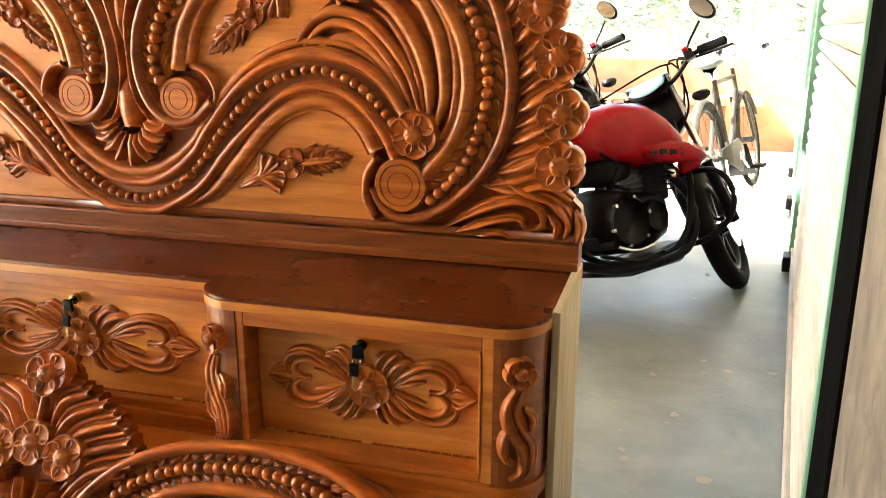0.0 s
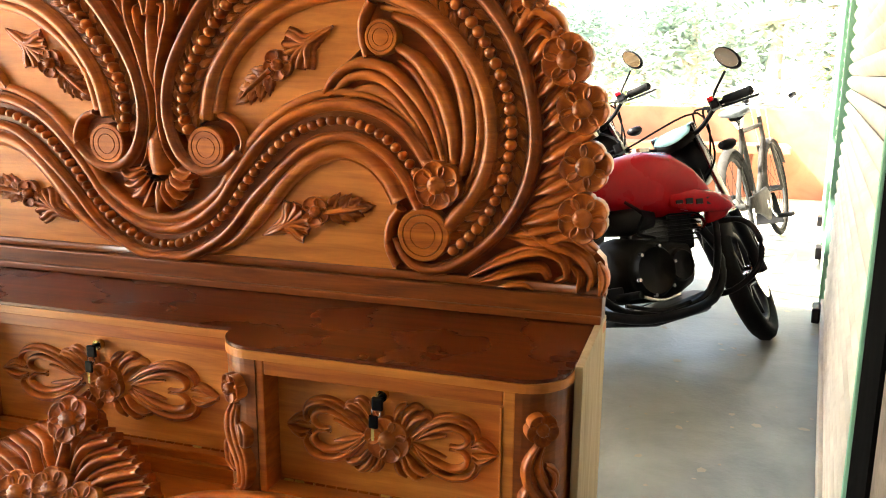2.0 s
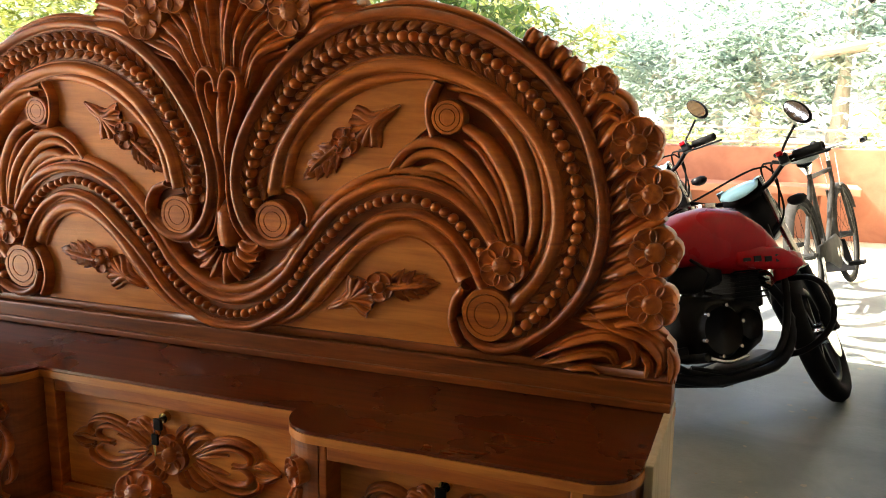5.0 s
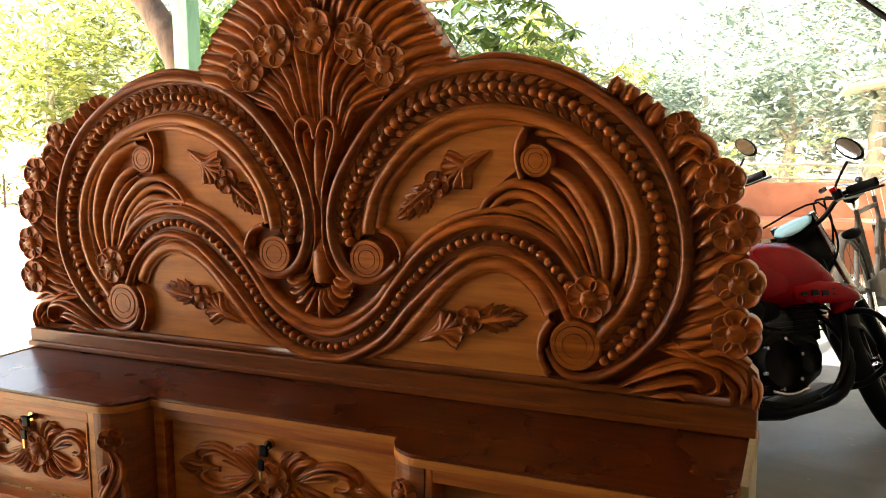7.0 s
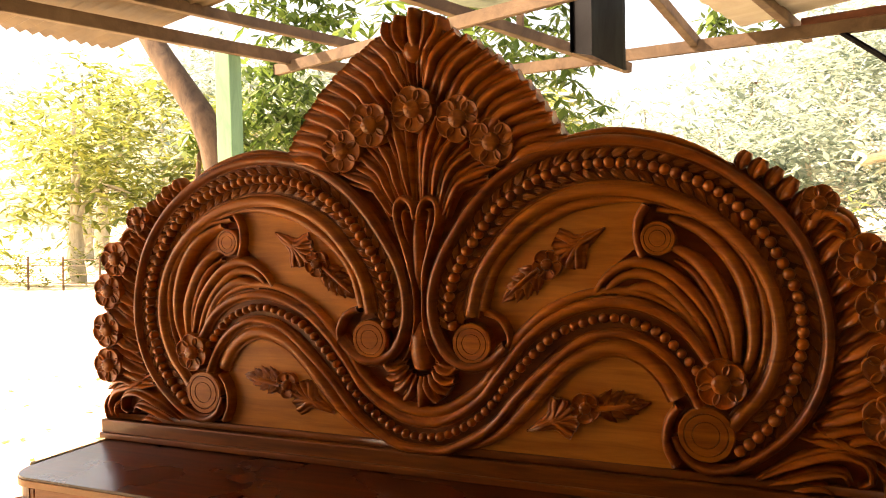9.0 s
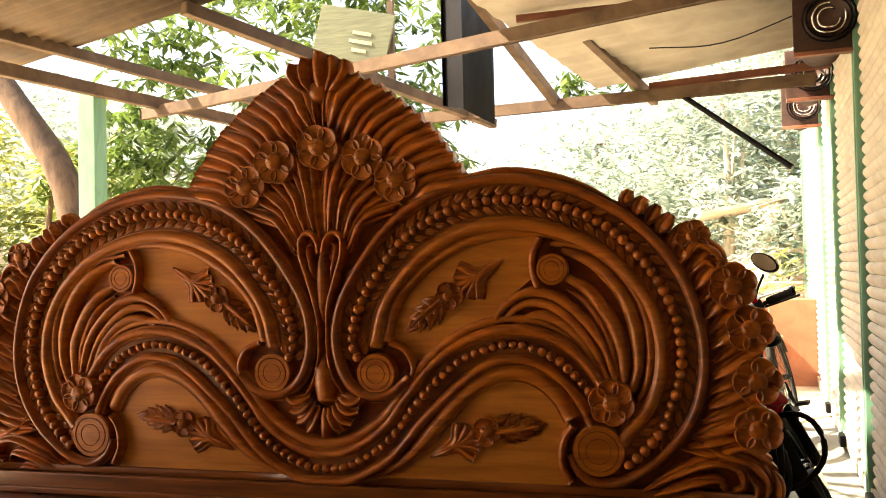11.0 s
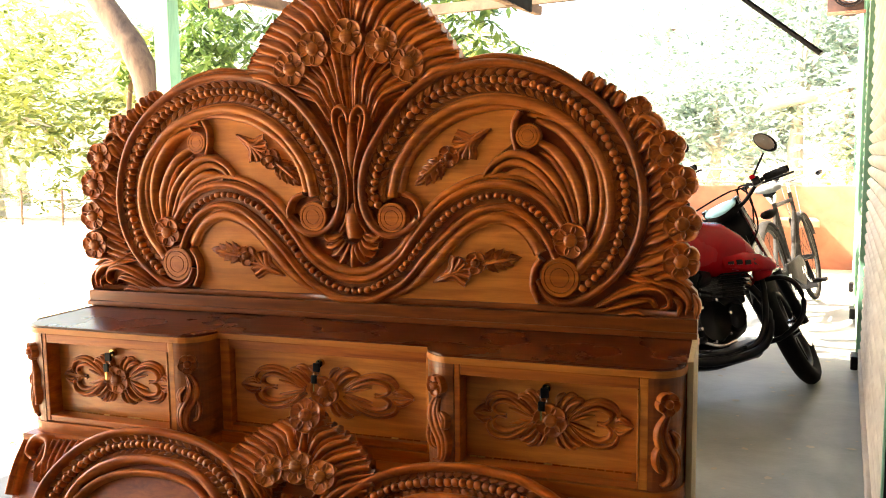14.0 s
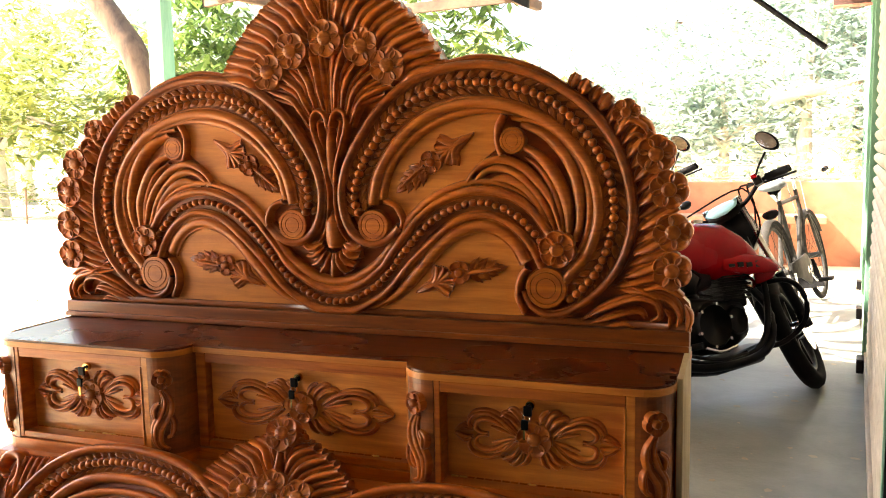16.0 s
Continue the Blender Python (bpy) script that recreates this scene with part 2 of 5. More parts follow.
def sweep(path, width, height, profile=ROUND, y=0.018, start=1.0, end=1.0, belly=0.0, flip=1):
    """A moulding laid along a curve in the panel's face (x, z): verts and faces. Half widths taper to start and end."""
    path = np.asarray(path)
    n = len(path)
    d = np.gradient(path, axis=0)
    d /= np.linalg.norm(d, axis=1)[:, None] + 1e-9
    nr = np.stack([-d[:, 1], d[:, 0]], 1) * flip
    verts, faces = [], []
    k = len(profile)
    for i in range(n):
        t = i / (n - 1)
        f = (start + (1 - start) * min(1, t / 0.3)) * (end + (1 - end) * min(1, (1 - t) / 0.3)) + belly * math.sin(math.pi * t)
        hh = height * min(1, 0.35 + 0.65 * f)
        for u, h in profile:
            q = path[i] + nr[i] * u * width * f
            verts.append((q[0], y - h * hh if h > 0 else y + 0.017, q[1]))
    for i in range(n - 1):
        for j in range(k - 1):
            a = i * k + j
            faces.append((a, a + 1, a + k + 1, a + k))
    faces.append(tuple(range(k)))
    faces.append(tuple(reversed(range((n - 1) * k, n * k))))
    return verts, faces


def carve(name, parent, path, width, height, profile=ROUND, material=None, both=True, n=24, **kw):
    """A carved moulding and its mirror image as two parts."""
    p = spline(path, n)
    height *= 1.25
    for s in ((1, -1) if both else (1,)):
        q = p * np.array([s, 1])
        v, f = sweep(q, width, height, profile, flip=s, **kw)
        mesh_object(name, v, f, material or CARVED, parent, smooth=True)

# ---- carved headboard ----
ZV = 0.78            # height of the lower scrolls
FACE = 0.018         # front of the panel's ground


def at(pts, z=ZV):
    """Panel points; those beside the middle line sit in deeper relief and move in a little."""
    return [(x - 0.012 * max(0.0, 1 - x / 0.15) * min(1.0, x / 0.03), h + z) for x, h in pts]


headboard = thing("bed_headboard", "tall carved teak headboard with scrolls, flowers and a plumed crest", "headboard", at=(0.009, 0, 0))

CREST = [(0.0, 0.895), (0.05, 0.876), (0.075, 0.84), (0.106, 0.83), (0.14, 0.808), (0.183, 0.776), (0.228, 0.738), (0.266, 0.70), (0.295, 0.658), (0.325, 0.615), (0.342, 0.584)]
ARCH = [(0.342, 0.588), (0.404, 0.598), (0.461, 0.596), (0.517, 0.584), (0.571, 0.566), (0.632, 0.538)]
EDGE = [(0.69, 0.512), (0.743, 0.474), (0.787, 0.432), (0.825, 0.40), (0.85, 0.36), (0.875, 0.31), (0.895, 0.25), (0.905, 0.18), (0.915, 0.12), (0.92, 0.06), (0.925, 0.02), (0.945, -0.01), (0.965, -0.03), (0.97, -0.10)]


def panel_mesh(name, half, back, front, material, parent, label=""):
    """A board cut to a symmetric outline; half runs from the middle of the top to the foot."""
    loop = [(x, z) for x, z in half] + [(-x, z) for x, z in reversed(half) if x > 1e-4]
    bm = bmesh.new()
    fr = [bm.verts.new((x, front, z)) for x, z in loop]
    bk = [bm.verts.new((x, back, z)) for x, z in loop]
    n = len(loop)
    bm.faces.new(fr)
    bm.faces.new(list(reversed(bk)))
    for i in range(n):
        bm.faces.new((fr[i], bk[i], bk[(i + 1) % n], fr[(i + 1) % n]))
    bmesh.ops.recalc_face_normals(bm, faces=bm.faces[:])
    return part(name, bm, material, parent, label)


def flatten(path, n):
    return [tuple(p) for p in spline(path, n)]


outline = flatten(CREST, 40) + flatten(ARCH, 20) + flatten(EDGE, 40)
panel_mesh("panel", [(max(x, 0), z + ZV) for x, z in outline], FACE + 0.045, FACE + 0.007, GROUND_WOOD, headboard, "stained teak ground board of the panel, darkened for groove shade")

RIM = [(0.205, 0.155), (0.165, 0.118), (0.115, 0.108), (0.072, 0.132), (0.046, 0.186), (0.04, 0.251), (0.056, 0.323), (0.094, 0.395), (0.144, 0.466), (0.206, 0.521), (0.273, 0.557), (0.347, 0.576), (0.433, 0.581), (0.517, 0.568), (0.598, 0.539), (0.665, 0.5), (0.724, 0.451), (0.775, 0.386), (0.804, 0.322), (0.822, 0.252), (0.827, 0.188), (0.818, 0.124), (0.795, 0.065), (0.757, 0.011), (0.706, -0.035), (0.66, -0.061), (0.613, -0.068), (0.572, -0.046), (0.553, -0.005)]
BEADS = [(0.088, 0.195), (0.078, 0.223), (0.083, 0.273), (0.106, 0.334), (0.141, 0.388), (0.19, 0.45), (0.243, 0.488), (0.303, 0.517), (0.368, 0.533), (0.447, 0.535), (0.517, 0.523), (0.571, 0.505), (0.632, 0.475), (0.678, 0.436), (0.721, 0.386), (0.75, 0.335), (0.771, 0.29), (0.782, 0.238), (0.783, 0.187), (0.770, 0.122), (0.744, 0.055), (0.708, 0.008), (0.673, -0.024)]
INNER = [(0.126, 0.217), (0.144, 0.296), (0.183, 0.36), (0.236, 0.416), (0.303, 0.457), (0.376, 0.479), (0.447, 0.482), (0.517, 0.47), (0.585, 0.444), (0.645, 0.404), (0.698, 0.347), (0.731, 0.283), (0.744, 0.211), (0.737, 0.146), (0.712, 0.087), (0.679, 0.046), (0.659, 0.02)]
INNER2 = [(0.150, 0.23), (0.172, 0.307), (0.21, 0.36), (0.264, 0.406), (0.332, 0.443), (0.404, 0.46), (0.475, 0.461), (0.524, 0.452)]
SBEADS = [(0.0, -0.06), (0.058, -0.052), (0.118, -0.019), (0.167, 0.026), (0.216, 0.089), (0.266, 0.143), (0.318, 0.187), (0.39, 0.217), (0.426, 0.222), (0.461, 0.22), (0.524, 0.195), (0.572, 0.151), (0.608, 0.108)]
SUP = [(0.0, -0.026), (0.075, -0.012), (0.144, 0.039), (0.183, 0.091), (0.243, 0.164), (0.303, 0.214), (0.376, 0.246), (0.447, 0.254), (0.517, 0.239), (0.575, 0.2), (0.618, 0.142)]
SDOWN = [(0.0, -0.088), (0.075, -0.08), (0.16, -0.026), (0.228, 0.051), (0.288, 0.109), (0.362, 0.17), (0.419, 0.189), (0.475, 0.187), (0.531, 0.155), (0.572, 0.107), (0.60, 0.05)]
SDOWN2 = [(0.09, -0.088), (0.18, -0.04), (0.252, 0.032), (0.314, 0.102), (0.372, 0.144), (0.433, 0.161), (0.487, 0.148), (0.53, 0.112), (0.556, 0.066)]



def across(pts, lift=0.0):
    """A run of panel points carried over the middle line to both sides."""
    right = at([(x, z + lift) for x, z in pts])
    return [(-x, z) for x, z in reversed(right) if x > 1e-4] + right


# broad beds under the bands, then the mouldings
carve("band", headboard, at(BEADS), 0.040, 0.009, FLAT, RAILWOOD, n=70)
carve("band", headboard, across(SBEADS), 0.024, 0.008, FLAT, RAILWOOD, both=False, n=100)
carve("moulding", headboard, at(RIM), 0.0150, 0.027, MOULD, RIMWOOD, n=90, end=0.8)
carve("moulding", headboard, at(INNER), 0.0180, 0.024, MOULD, WOOD, n=70)
carve("moulding", headboard, at(INNER2), 0.0125, 0.016, material=WOOD, n=50, end=0.4)
carve("moulding", headboard, across(SUP), 0.0135, 0.022, MOULD, both=False, n=120)
carve("moulding", headboard, across(SUP, 0.024), 0.0135, 0.016, material=WOOD, both=False, n=120, start=0.3, end=0.3)
carve("moulding", headboard, across(SDOWN), 0.0125, 0.022, MOULD, both=False, n=120)
carve("moulding", headboard, at(SDOWN2), 0.0195, 0.017, MOULD, WOOD, n=60, start=0.2)


def field_plate(parent, pts, s, name="field"):
    """A flat recessed field between the mouldings."""
    loop = [(s * x, z + ZV) for x, z in pts]
    bm = bmesh.new()
    fr = [bm.verts.new((x, FACE - 0.003, z)) for x, z in loop]
    bk = [bm.verts.new((x, FACE + 0.016, z)) for x, z in loop]
    bm.faces.new(fr)
    for i in range(len(loop)):
        k = (i + 1) % len(loop)
        bm.faces.new((fr[i], bk[i], bk[k], fr[k]))
    bmesh.ops.recalc_face_normals(bm, faces=bm.faces[:])
    return part(name, bm, FIELD, parent, "smooth pale teak field")


LOW_FIELD = flatten([(0.11, -0.078), (0.175, -0.05), (0.243, 0.012), (0.303, 0.083), (0.362, 0.137), (0.433, 0.158), (0.49, 0.143), (0.552, 0.066)], 22) + [(0.535, 0.02), (0.53, -0.03), (0.55, -0.078)]
UP_FIELD = flatten([(0.150, 0.232), (0.176, 0.31), (0.25, 0.395), (0.34, 0.445), (0.447, 0.462), (0.505, 0.454)], 18) + [(0.482, 0.414), (0.478, 0.364), (0.43, 0.325), (0.39, 0.278)] + flatten([(0.36, 0.262), (0.31, 0.238), (0.258, 0.205), (0.212, 0.16)], 8) + [(0.19, 0.205)]
for s in (1, -1):
    field_plate(headboard, LOW_FIELD, s)
    field_plate(headboard, UP_FIELD, s)
# arch edge of the board outside the rim
carve("moulding", headboard, at([(0.30, 0.575), (0.347, 0.592), (0.433, 0.600), (0.517, 0.586), (0.60, 0.556), (0.66, 0.52)]), 0.008, 0.015, n=40, start=0.3, end=0.3)
# sweeping ribs of the fan
FAN_A = [(0.397, 0.275), (0.426, 0.312), (0.475, 0.335), (0.531, 0.324), (0.585, 0.28), (0.626, 0.222), (0.648, 0.15)]
FAN_A2 = [(0.41, 0.268), (0.445, 0.302), (0.485, 0.313), (0.525, 0.302), (0.572, 0.262), (0.608, 0.21), (0.634, 0.148)]
FAN_B = [(0.553, 0.365), (0.599, 0.335), (0.639, 0.280), (0.664, 0.215), (0.668, 0.144)]
FAN_C = [(0.545, 0.425), (0.612, 0.393), (0.665, 0.334), (0.692, 0.262), (0.698, 0.184), (0.683, 0.125)]
FAN_D = [(0.44, 0.268), (0.49, 0.285), (0.535, 0.272), (0.578, 0.234), (0.604, 0.185), (0.622, 0.149)]
FAN_E = [(0.52, 0.44), (0.60, 0.425), (0.665, 0.372), (0.708, 0.30), (0.722, 0.22), (0.712, 0.14), (0.69, 0.095)]
for p, w, h in ((FAN_A, 0.0125, 0.021), (FAN_A2, 0.0115, 0.016), (FAN_B, 0.0165, 0.020), (FAN_C, 0.0165, 0.021), (FAN_D, 0.013, 0.013), (FAN_E, 0.0115, 0.017)):
    carve("rib", headboard, at(p), w, h, material=WOOD, n=34, start=0.55, end=0.5)
carve("rib", headboard, at([(0.553, 0.34), (0.59, 0.315), (0.622, 0.27), (0.645, 0.21), (0.656, 0.15)]), 0.0105, 0.015, n=26, start=0.3, end=0.4)
# hollow collars where the fields meet the scrolls
carve("collar", headboard, at([(0.50, 0.450), (0.483, 0.418), (0.482, 0.38), (0.492, 0.345)]), 0.009, 0.02, n=20)
carve("collar", headboard, at([(0.158, 0.226), (0.188, 0.215), (0.206, 0.192), (0.212, 0.165), (0.196, 0.135)]), 0.009, 0.02, n=20)
carve("collar", headboard, at([(0.560, 0.052), (0.540, 0.022), (0.535, -0.025), (0.553, -0.066)]), 0.010, 0.022, n=20)
carve("rail", headboard, [(0.0, -0.084 + ZV), (0.30, -0.084 + ZV), (0.965, -0.084 + ZV)], 0.008, 0.010, FLAT, RAILWOOD, n=6)


def lathe_part(name, parent, rings, material, sides=20, smooth=True):
    """A turned boss in the panel's face: rings of (radius, height) about the origin."""
    v, f = [], []
    for r, h in rings:
        for k in range(sides):
            a = k * math.tau / sides
            v.append((r * math.cos(a), -h, r * math.sin(a)))
    for i in range(len(rings) - 1):
        for k in range(sides):
            a, b = i * sides + k, i * sides + (k + 1) % sides
            f.append((a, b, b + sides, a + sides))
    f.append(tuple(range((len(rings) - 1) * sides, len(rings) * sides)))
    return mesh_object(name, v, f, material, parent, smooth=smooth)


def boss_rings(r, h):
    return [(r, -0.016), (r, h * 0.86), (r * 0.95, h), (r * 0.80, h), (r * 0.785, h * 0.88), (r * 0.755, h * 0.88), (r * 0.74, h), (r * 0.50, h), (r * 0.49, h * 0.92), (r * 0.465, h * 0.92), (r * 0.455, h), (r * 0.1, h)]


for (x, z), r, h in (((0.612, 0.003), 0.054, 0.027), ((0.126, 0.158), 0.045, 0.025), ((0.524, 0.383), 0.034, 0.024)):
    for s in (1, -1):
        ob = lathe_part("scroll_boss", headboard, boss_rings(r, h), WOOD, 40, False)
        ob.location = (s * x, FACE, z + ZV)

# strings of beads and pairs of small leaves beside them
bead = lathe_part("bead", headboard, [(0.0108, -0.004), (0.0112, 0.007), (0.0098, 0.0135), (0.006, 0.0178), (0.0018, 0.019)], CARVED, 10)
bead.location = (0, FACE - 0.006, -0.06 + ZV)


def string_of(ob, path, n, parent, scale=1.0, y=FACE - 0.014, sides=(1, -1), skip=0):
    for i, (x, z) in enumerate(spline(path, n)):
        if i < skip:
            continue
        for s in sides:
            again(ob, Matrix.Translation((s * x, y, z)) @ Matrix.Scale(scale * (0.94 + 0.12 * random.random()), 4), parent)


string_of(bead, at(BEADS), 62, headboard, 1.0)
string_of(bead, at(SBEADS), 36, headboard, 0.92, FACE - 0.010, skip=1)


def leaf_part(name, parent, length, width, height, material, veins=3):
    """A carved leaf from the origin along x, with a keel and a notched edge."""
    v, f = [], []
    n = 9
    for i in range(n):
        t = i / (n - 1)
        w = width * math.sin(math.pi * min(1, t ** 0.75)) * (1 - 0.16 * (i % 2) * (veins > 1)) + 0.0006
        h = height * (0.35 + 0.65 * math.sin(math.pi * t))
        for u, k in ((-1, -0.4), (-0.95, 0.55), (-0.45, 0.95 - 0.25 * (i % 2)), (-0.06, 0.45), (0, 0.75), (0.06, 0.45), (0.45, 0.95 - 0.25 * (i % 2)), (0.95, 0.55), (1, -0.4)):
            v.append((length * t - 0.12 * length * abs(u) * (i % 2), -k * h, u * w))
    for i in range(n - 1):
        for j in range(8):
            a = i * 9 + j
            f.append((a, a + 1, a + 10, a + 9))
    return mesh_object(name, v, f, material, parent, smooth=True)


def turned(x, z, angle, s=1, scale=1.0, y=FACE):
    """Pose in the panel's face: angle in degrees from +x up towards +z; s = -1 mirrors the place and the angle."""
    return Matrix.Translation((s * x, y, z)) @ pose(0, 0, 0, 0, -(angle if s > 0 else 180 - angle), 0) @ Matrix.Scale(scale, 4)


twig = leaf_part("band_leaf", headboard, 0.043, 0.0098, 0.0135, WOOD, 1)
twig.matrix_basis = turned(0.08, 0.23 + ZV, 60, 1, 1, FACE - 0.009)
for i, (a, b) in enumerate(zip(spline(at(BEADS), 47), spline(at(BEADS), 47)[1:])):
    d = (b - a) / np.linalg.norm(b - a)
    nrm = np.array([-d[1], d[0]])
    ang = math.degrees(math.atan2(d[1], d[0]))
    for s in (1, -1):
        p = a + nrm * 0.0145
        again(twig, turned(p[0], p[1], ang + 30, s, 0.95, FACE - 0.009), headboard)
        p = a - nrm * 0.0145
        again(twig, turned(p[0], p[1], ang - 30, s, 0.85, FACE - 0.009), headboard)


def flower_part(parent, m, petals=5, r=0.042, material=None):
    """A carved rosette: a ribbed button with cupped petals round it."""
    material = material or CARVED
    rings = [(r * 0.40, -0.030), (r * 0.40, 0.010), (r * 0.35, 0.0165), (r * 0.22, 0.0185), (r * 0.06, 0.0165)]
    f = lathe_part("flower", parent, rings, material, 16)
    for k, vv in enumerate(f.data.vertices):
        if k // 16 in (2, 3) and k % 2:
            vv.co.y += 0.0045
    f.matrix_basis = m
    v, fc = [(0.64 * r, -0.002, 0.0)], []
    k, steps = 14, ((0.45, 0.003), (0.76, 0.0035), (0.88, 0.0085), (0.95, 0.009), (1.0, 0.0065), (1.0, -0.026))
    for rad, h in steps:
        for j in range(k):
            a = j * math.tau / k
            dip = 0.35 * max(0.0, -math.cos(a))
            v.append((r * (0.64 + 0.41 * rad * math.cos(a)), -h * (1 - dip), r * (0.56 if petals < 6 else 0.52) * rad * math.sin(a)))
    for j in range(k):
        fc.append((0, 1 + (j + 1) % k, 1 + j))
    for i in range(len(steps) - 1):
        for j in range(k):
            a, b = 1 + i * k + j, 1 + i * k + (j + 1) % k
            fc.append((a, b, b + k, a + k))
    first = None
    for p in range(petals):
        mm = pose(0, 0, 0, 0, 360 * p / petals + 18, 0) @ pose(0, -0.0012 * (p % 2), 0)
        if first is None:
            first = mesh_object("petal", v, fc, material, f, smooth=True)
            first.matrix_basis = mm
        else:
            again(first, mm, f)
    return f


def flower_again(f, m, parent=None):
    g = again(f, m, parent or f.parent)
    for c in f.children:
        o = again(c, c.matrix_basis, g)
    return g


rosette = flower_part(headboard, Matrix.Translation((0, FACE - 0.025, 0.672 + ZV)), 6, 0.050, WOOD)
for x, z, sc in ((0.108, 0.644, 1), (0.184, 0.590, 1)):
    for s in (1, -1):
        flower_again(rosette, Matrix.Translation((s * x, FACE - 0.025, z + ZV)) @ pose(0, 0, 0, 0, s * 15, 0))
edge_rosette = flower_part(headboard, Matrix.Translation((0.641, FACE - 0.025, 0.104 + ZV)), 6, 0.046, CARVED)
flower_again(edge_rosette, Matrix.Translation((-0.641, FACE - 0.025, 0.104 + ZV)))
for i, (x, z) in enumerate(((0.885, 0.342), (0.916, 0.256), (0.926, 0.152), (0.925, 0.057))):
    for s in (1, -1):
        flower_again(edge_rosette, Matrix.Translation((s * x, FACE - 0.029, z + ZV)) @ pose(0, 0, 0, 0, s * (20 + 37 * i), 0))
for s in (1, -1):
    flower_again(edge_rosette, Matrix.Translation((s * 0.812, FACE - 0.024, 0.444 + ZV)) @ pose(0, 0, 0, 0, s * 30, 0) @ Matrix.Scale(0.72, 4))

# plumes of the crest: outer tier up to the outline, inner tier below the flowers
heads = spline([(x, z) for x, z in CREST[2:]], 14)
roots = spline([(0.016, 0.735), (0.045, 0.70), (0.085, 0.665), (0.125, 0.63), (0.16, 0.59), (0.19, 0.555), (0.205, 0.535)], 14)
for i in range(14):
    a, b = roots[i], heads[i]
    mid = (a + b) / 2 + np.array([-0.012, 0.016])
    carve("plume", headboard, at([tuple(a), tuple(mid), tuple(b + (b - mid) * 0.04)]), 0.0195 + 0.003 * (i % 2), 0.021 + 0.007 * (i % 2), FROND, n=14, start=0.3, end=0.7)
tips = spline([(0.022, 0.665), (0.05, 0.655), (0.08, 0.62), (0.115, 0.603), (0.15, 0.585), (0.18, 0.56), (0.19, 0.545), (0.17, 0.52)], 9)
feet = spline([(0.006, 0.47), (0.018, 0.48), (0.035, 0.476), (0.05, 0.46), (0.066, 0.43)], 9)
for i in range(9):
    a, b = feet[i], tips[i]
    mid = (a + b) / 2 + np.array([-0.02, 0.018]) * (0.3 + i / 9)
    carve("plume", headboard, [(a[0], a[1] + ZV), (mid[0], mid[1] + ZV), (b[0], b[1] + ZV)], 0.0135 + 0.002 * (i % 2), 0.020 + 0.008 * (i % 2), FROND, n=16, start=0.4, end=0.6)
for x in (0.012, 0.034):
    carve("plume", headboard, [(x * 0.5, 0.72 + ZV), (x * 0.8, 0.77 + ZV), (x * 1.5, 0.825 + ZV)], 0.008, 0.02, FROND, n=10, start=0.4)
# leaf on top of the crest
for x, lean, w in ((0.0, 0.0, 0.016), (0.026, 0.008, 0.015), (0.052, 0.018, 0.017)):
    carve("crest_leaf", headboard, [(0.006 + x * 0.35, 0.80 + ZV), (x + 0.004, 0.838 + ZV), (x * 1.1 + lean * 0.2, 0.893 - x * 0.45 + ZV)], w, 0.032, FROND if x else ROUND, both=x > 0, n=12, start=0.5, end=0.7)
ob = lathe_part("crest_boss", headboard, [(0.026, 0.0), (0.024, 0.022), (0.015, 0.03), (0.003, 0.031)], CARVED, 16)
ob.location = (0, FACE, 0.80 + ZV)
# heart and stem
carve("heart_lobe", headboard, [(0.004, 0.43 + ZV), (0.012, 0.462 + ZV), (0.032, 0.478 + ZV), (0.05, 0.462 + ZV), (0.05, 0.425 + ZV), (0.034, 0.375 + ZV), (0.014, 0.30 + ZV), (0.008, 0.21 + ZV)], 0.0085, 0.026, n=40, end=0.4)
carve("heart_lobe", headboard, [(0.022, 0.452 + ZV), (0.034, 0.445 + ZV), (0.03, 0.415 + ZV), (0.02, 0.37 + ZV)], 0.006, 0.022, n=20, start=0.6, end=0.3)
carve("heart_drop", headboard, [(0, 0.445 + ZV), (0, 0.40 + ZV), (0, 0.34 + ZV), (0, 0.27 + ZV)], 0.011, 0.022, both=False, n=20, start=0.3, end=0.2, belly=0.4)
carve("stem", headboard, [(0.014, 0.30 + ZV), (0.010, 0.24 + ZV), (0.012, 0.19 + ZV), (0.026, 0.14 + ZV), (0.05, 0.105 + ZV)], 0.006, 0.02, n=24, end=0.5)
# shell under the stem
carve("shell_cone", headboard, [(0, 0.20 + ZV), (0, 0.15 + ZV), (0, 0.095 + ZV)], 0.028, 0.024, both=False, n=14, start=0.12, end=0.75)
for k in range(5):
    a = radians(-90 + 19.5 * k)
    r0, r1 = 0.035, 0.103 - 0.004 * k
    c = (0.0, 0.115)
    p0 = (c[0] + r0 * math.cos(a), c[1] + r0 * math.sin(a) + ZV)
    pm = (c[0] + 0.07 * math.cos(a + 0.06), c[1] + 0.07 * math.sin(a - 0.06 * (k > 0)) + ZV)
    p1 = (c[0] + r1 * math.cos(a + 0.12 * (k > 0)), c[1] + r1 * math.sin(a + 0.12 * (k > 0)) + ZV)
    carve("shell_lobe", headboard, [p0, pm, p1], 0.0135, 0.028, FROND if k else ROUND, both=k > 0, n=12, start=0.45, end=0.75)

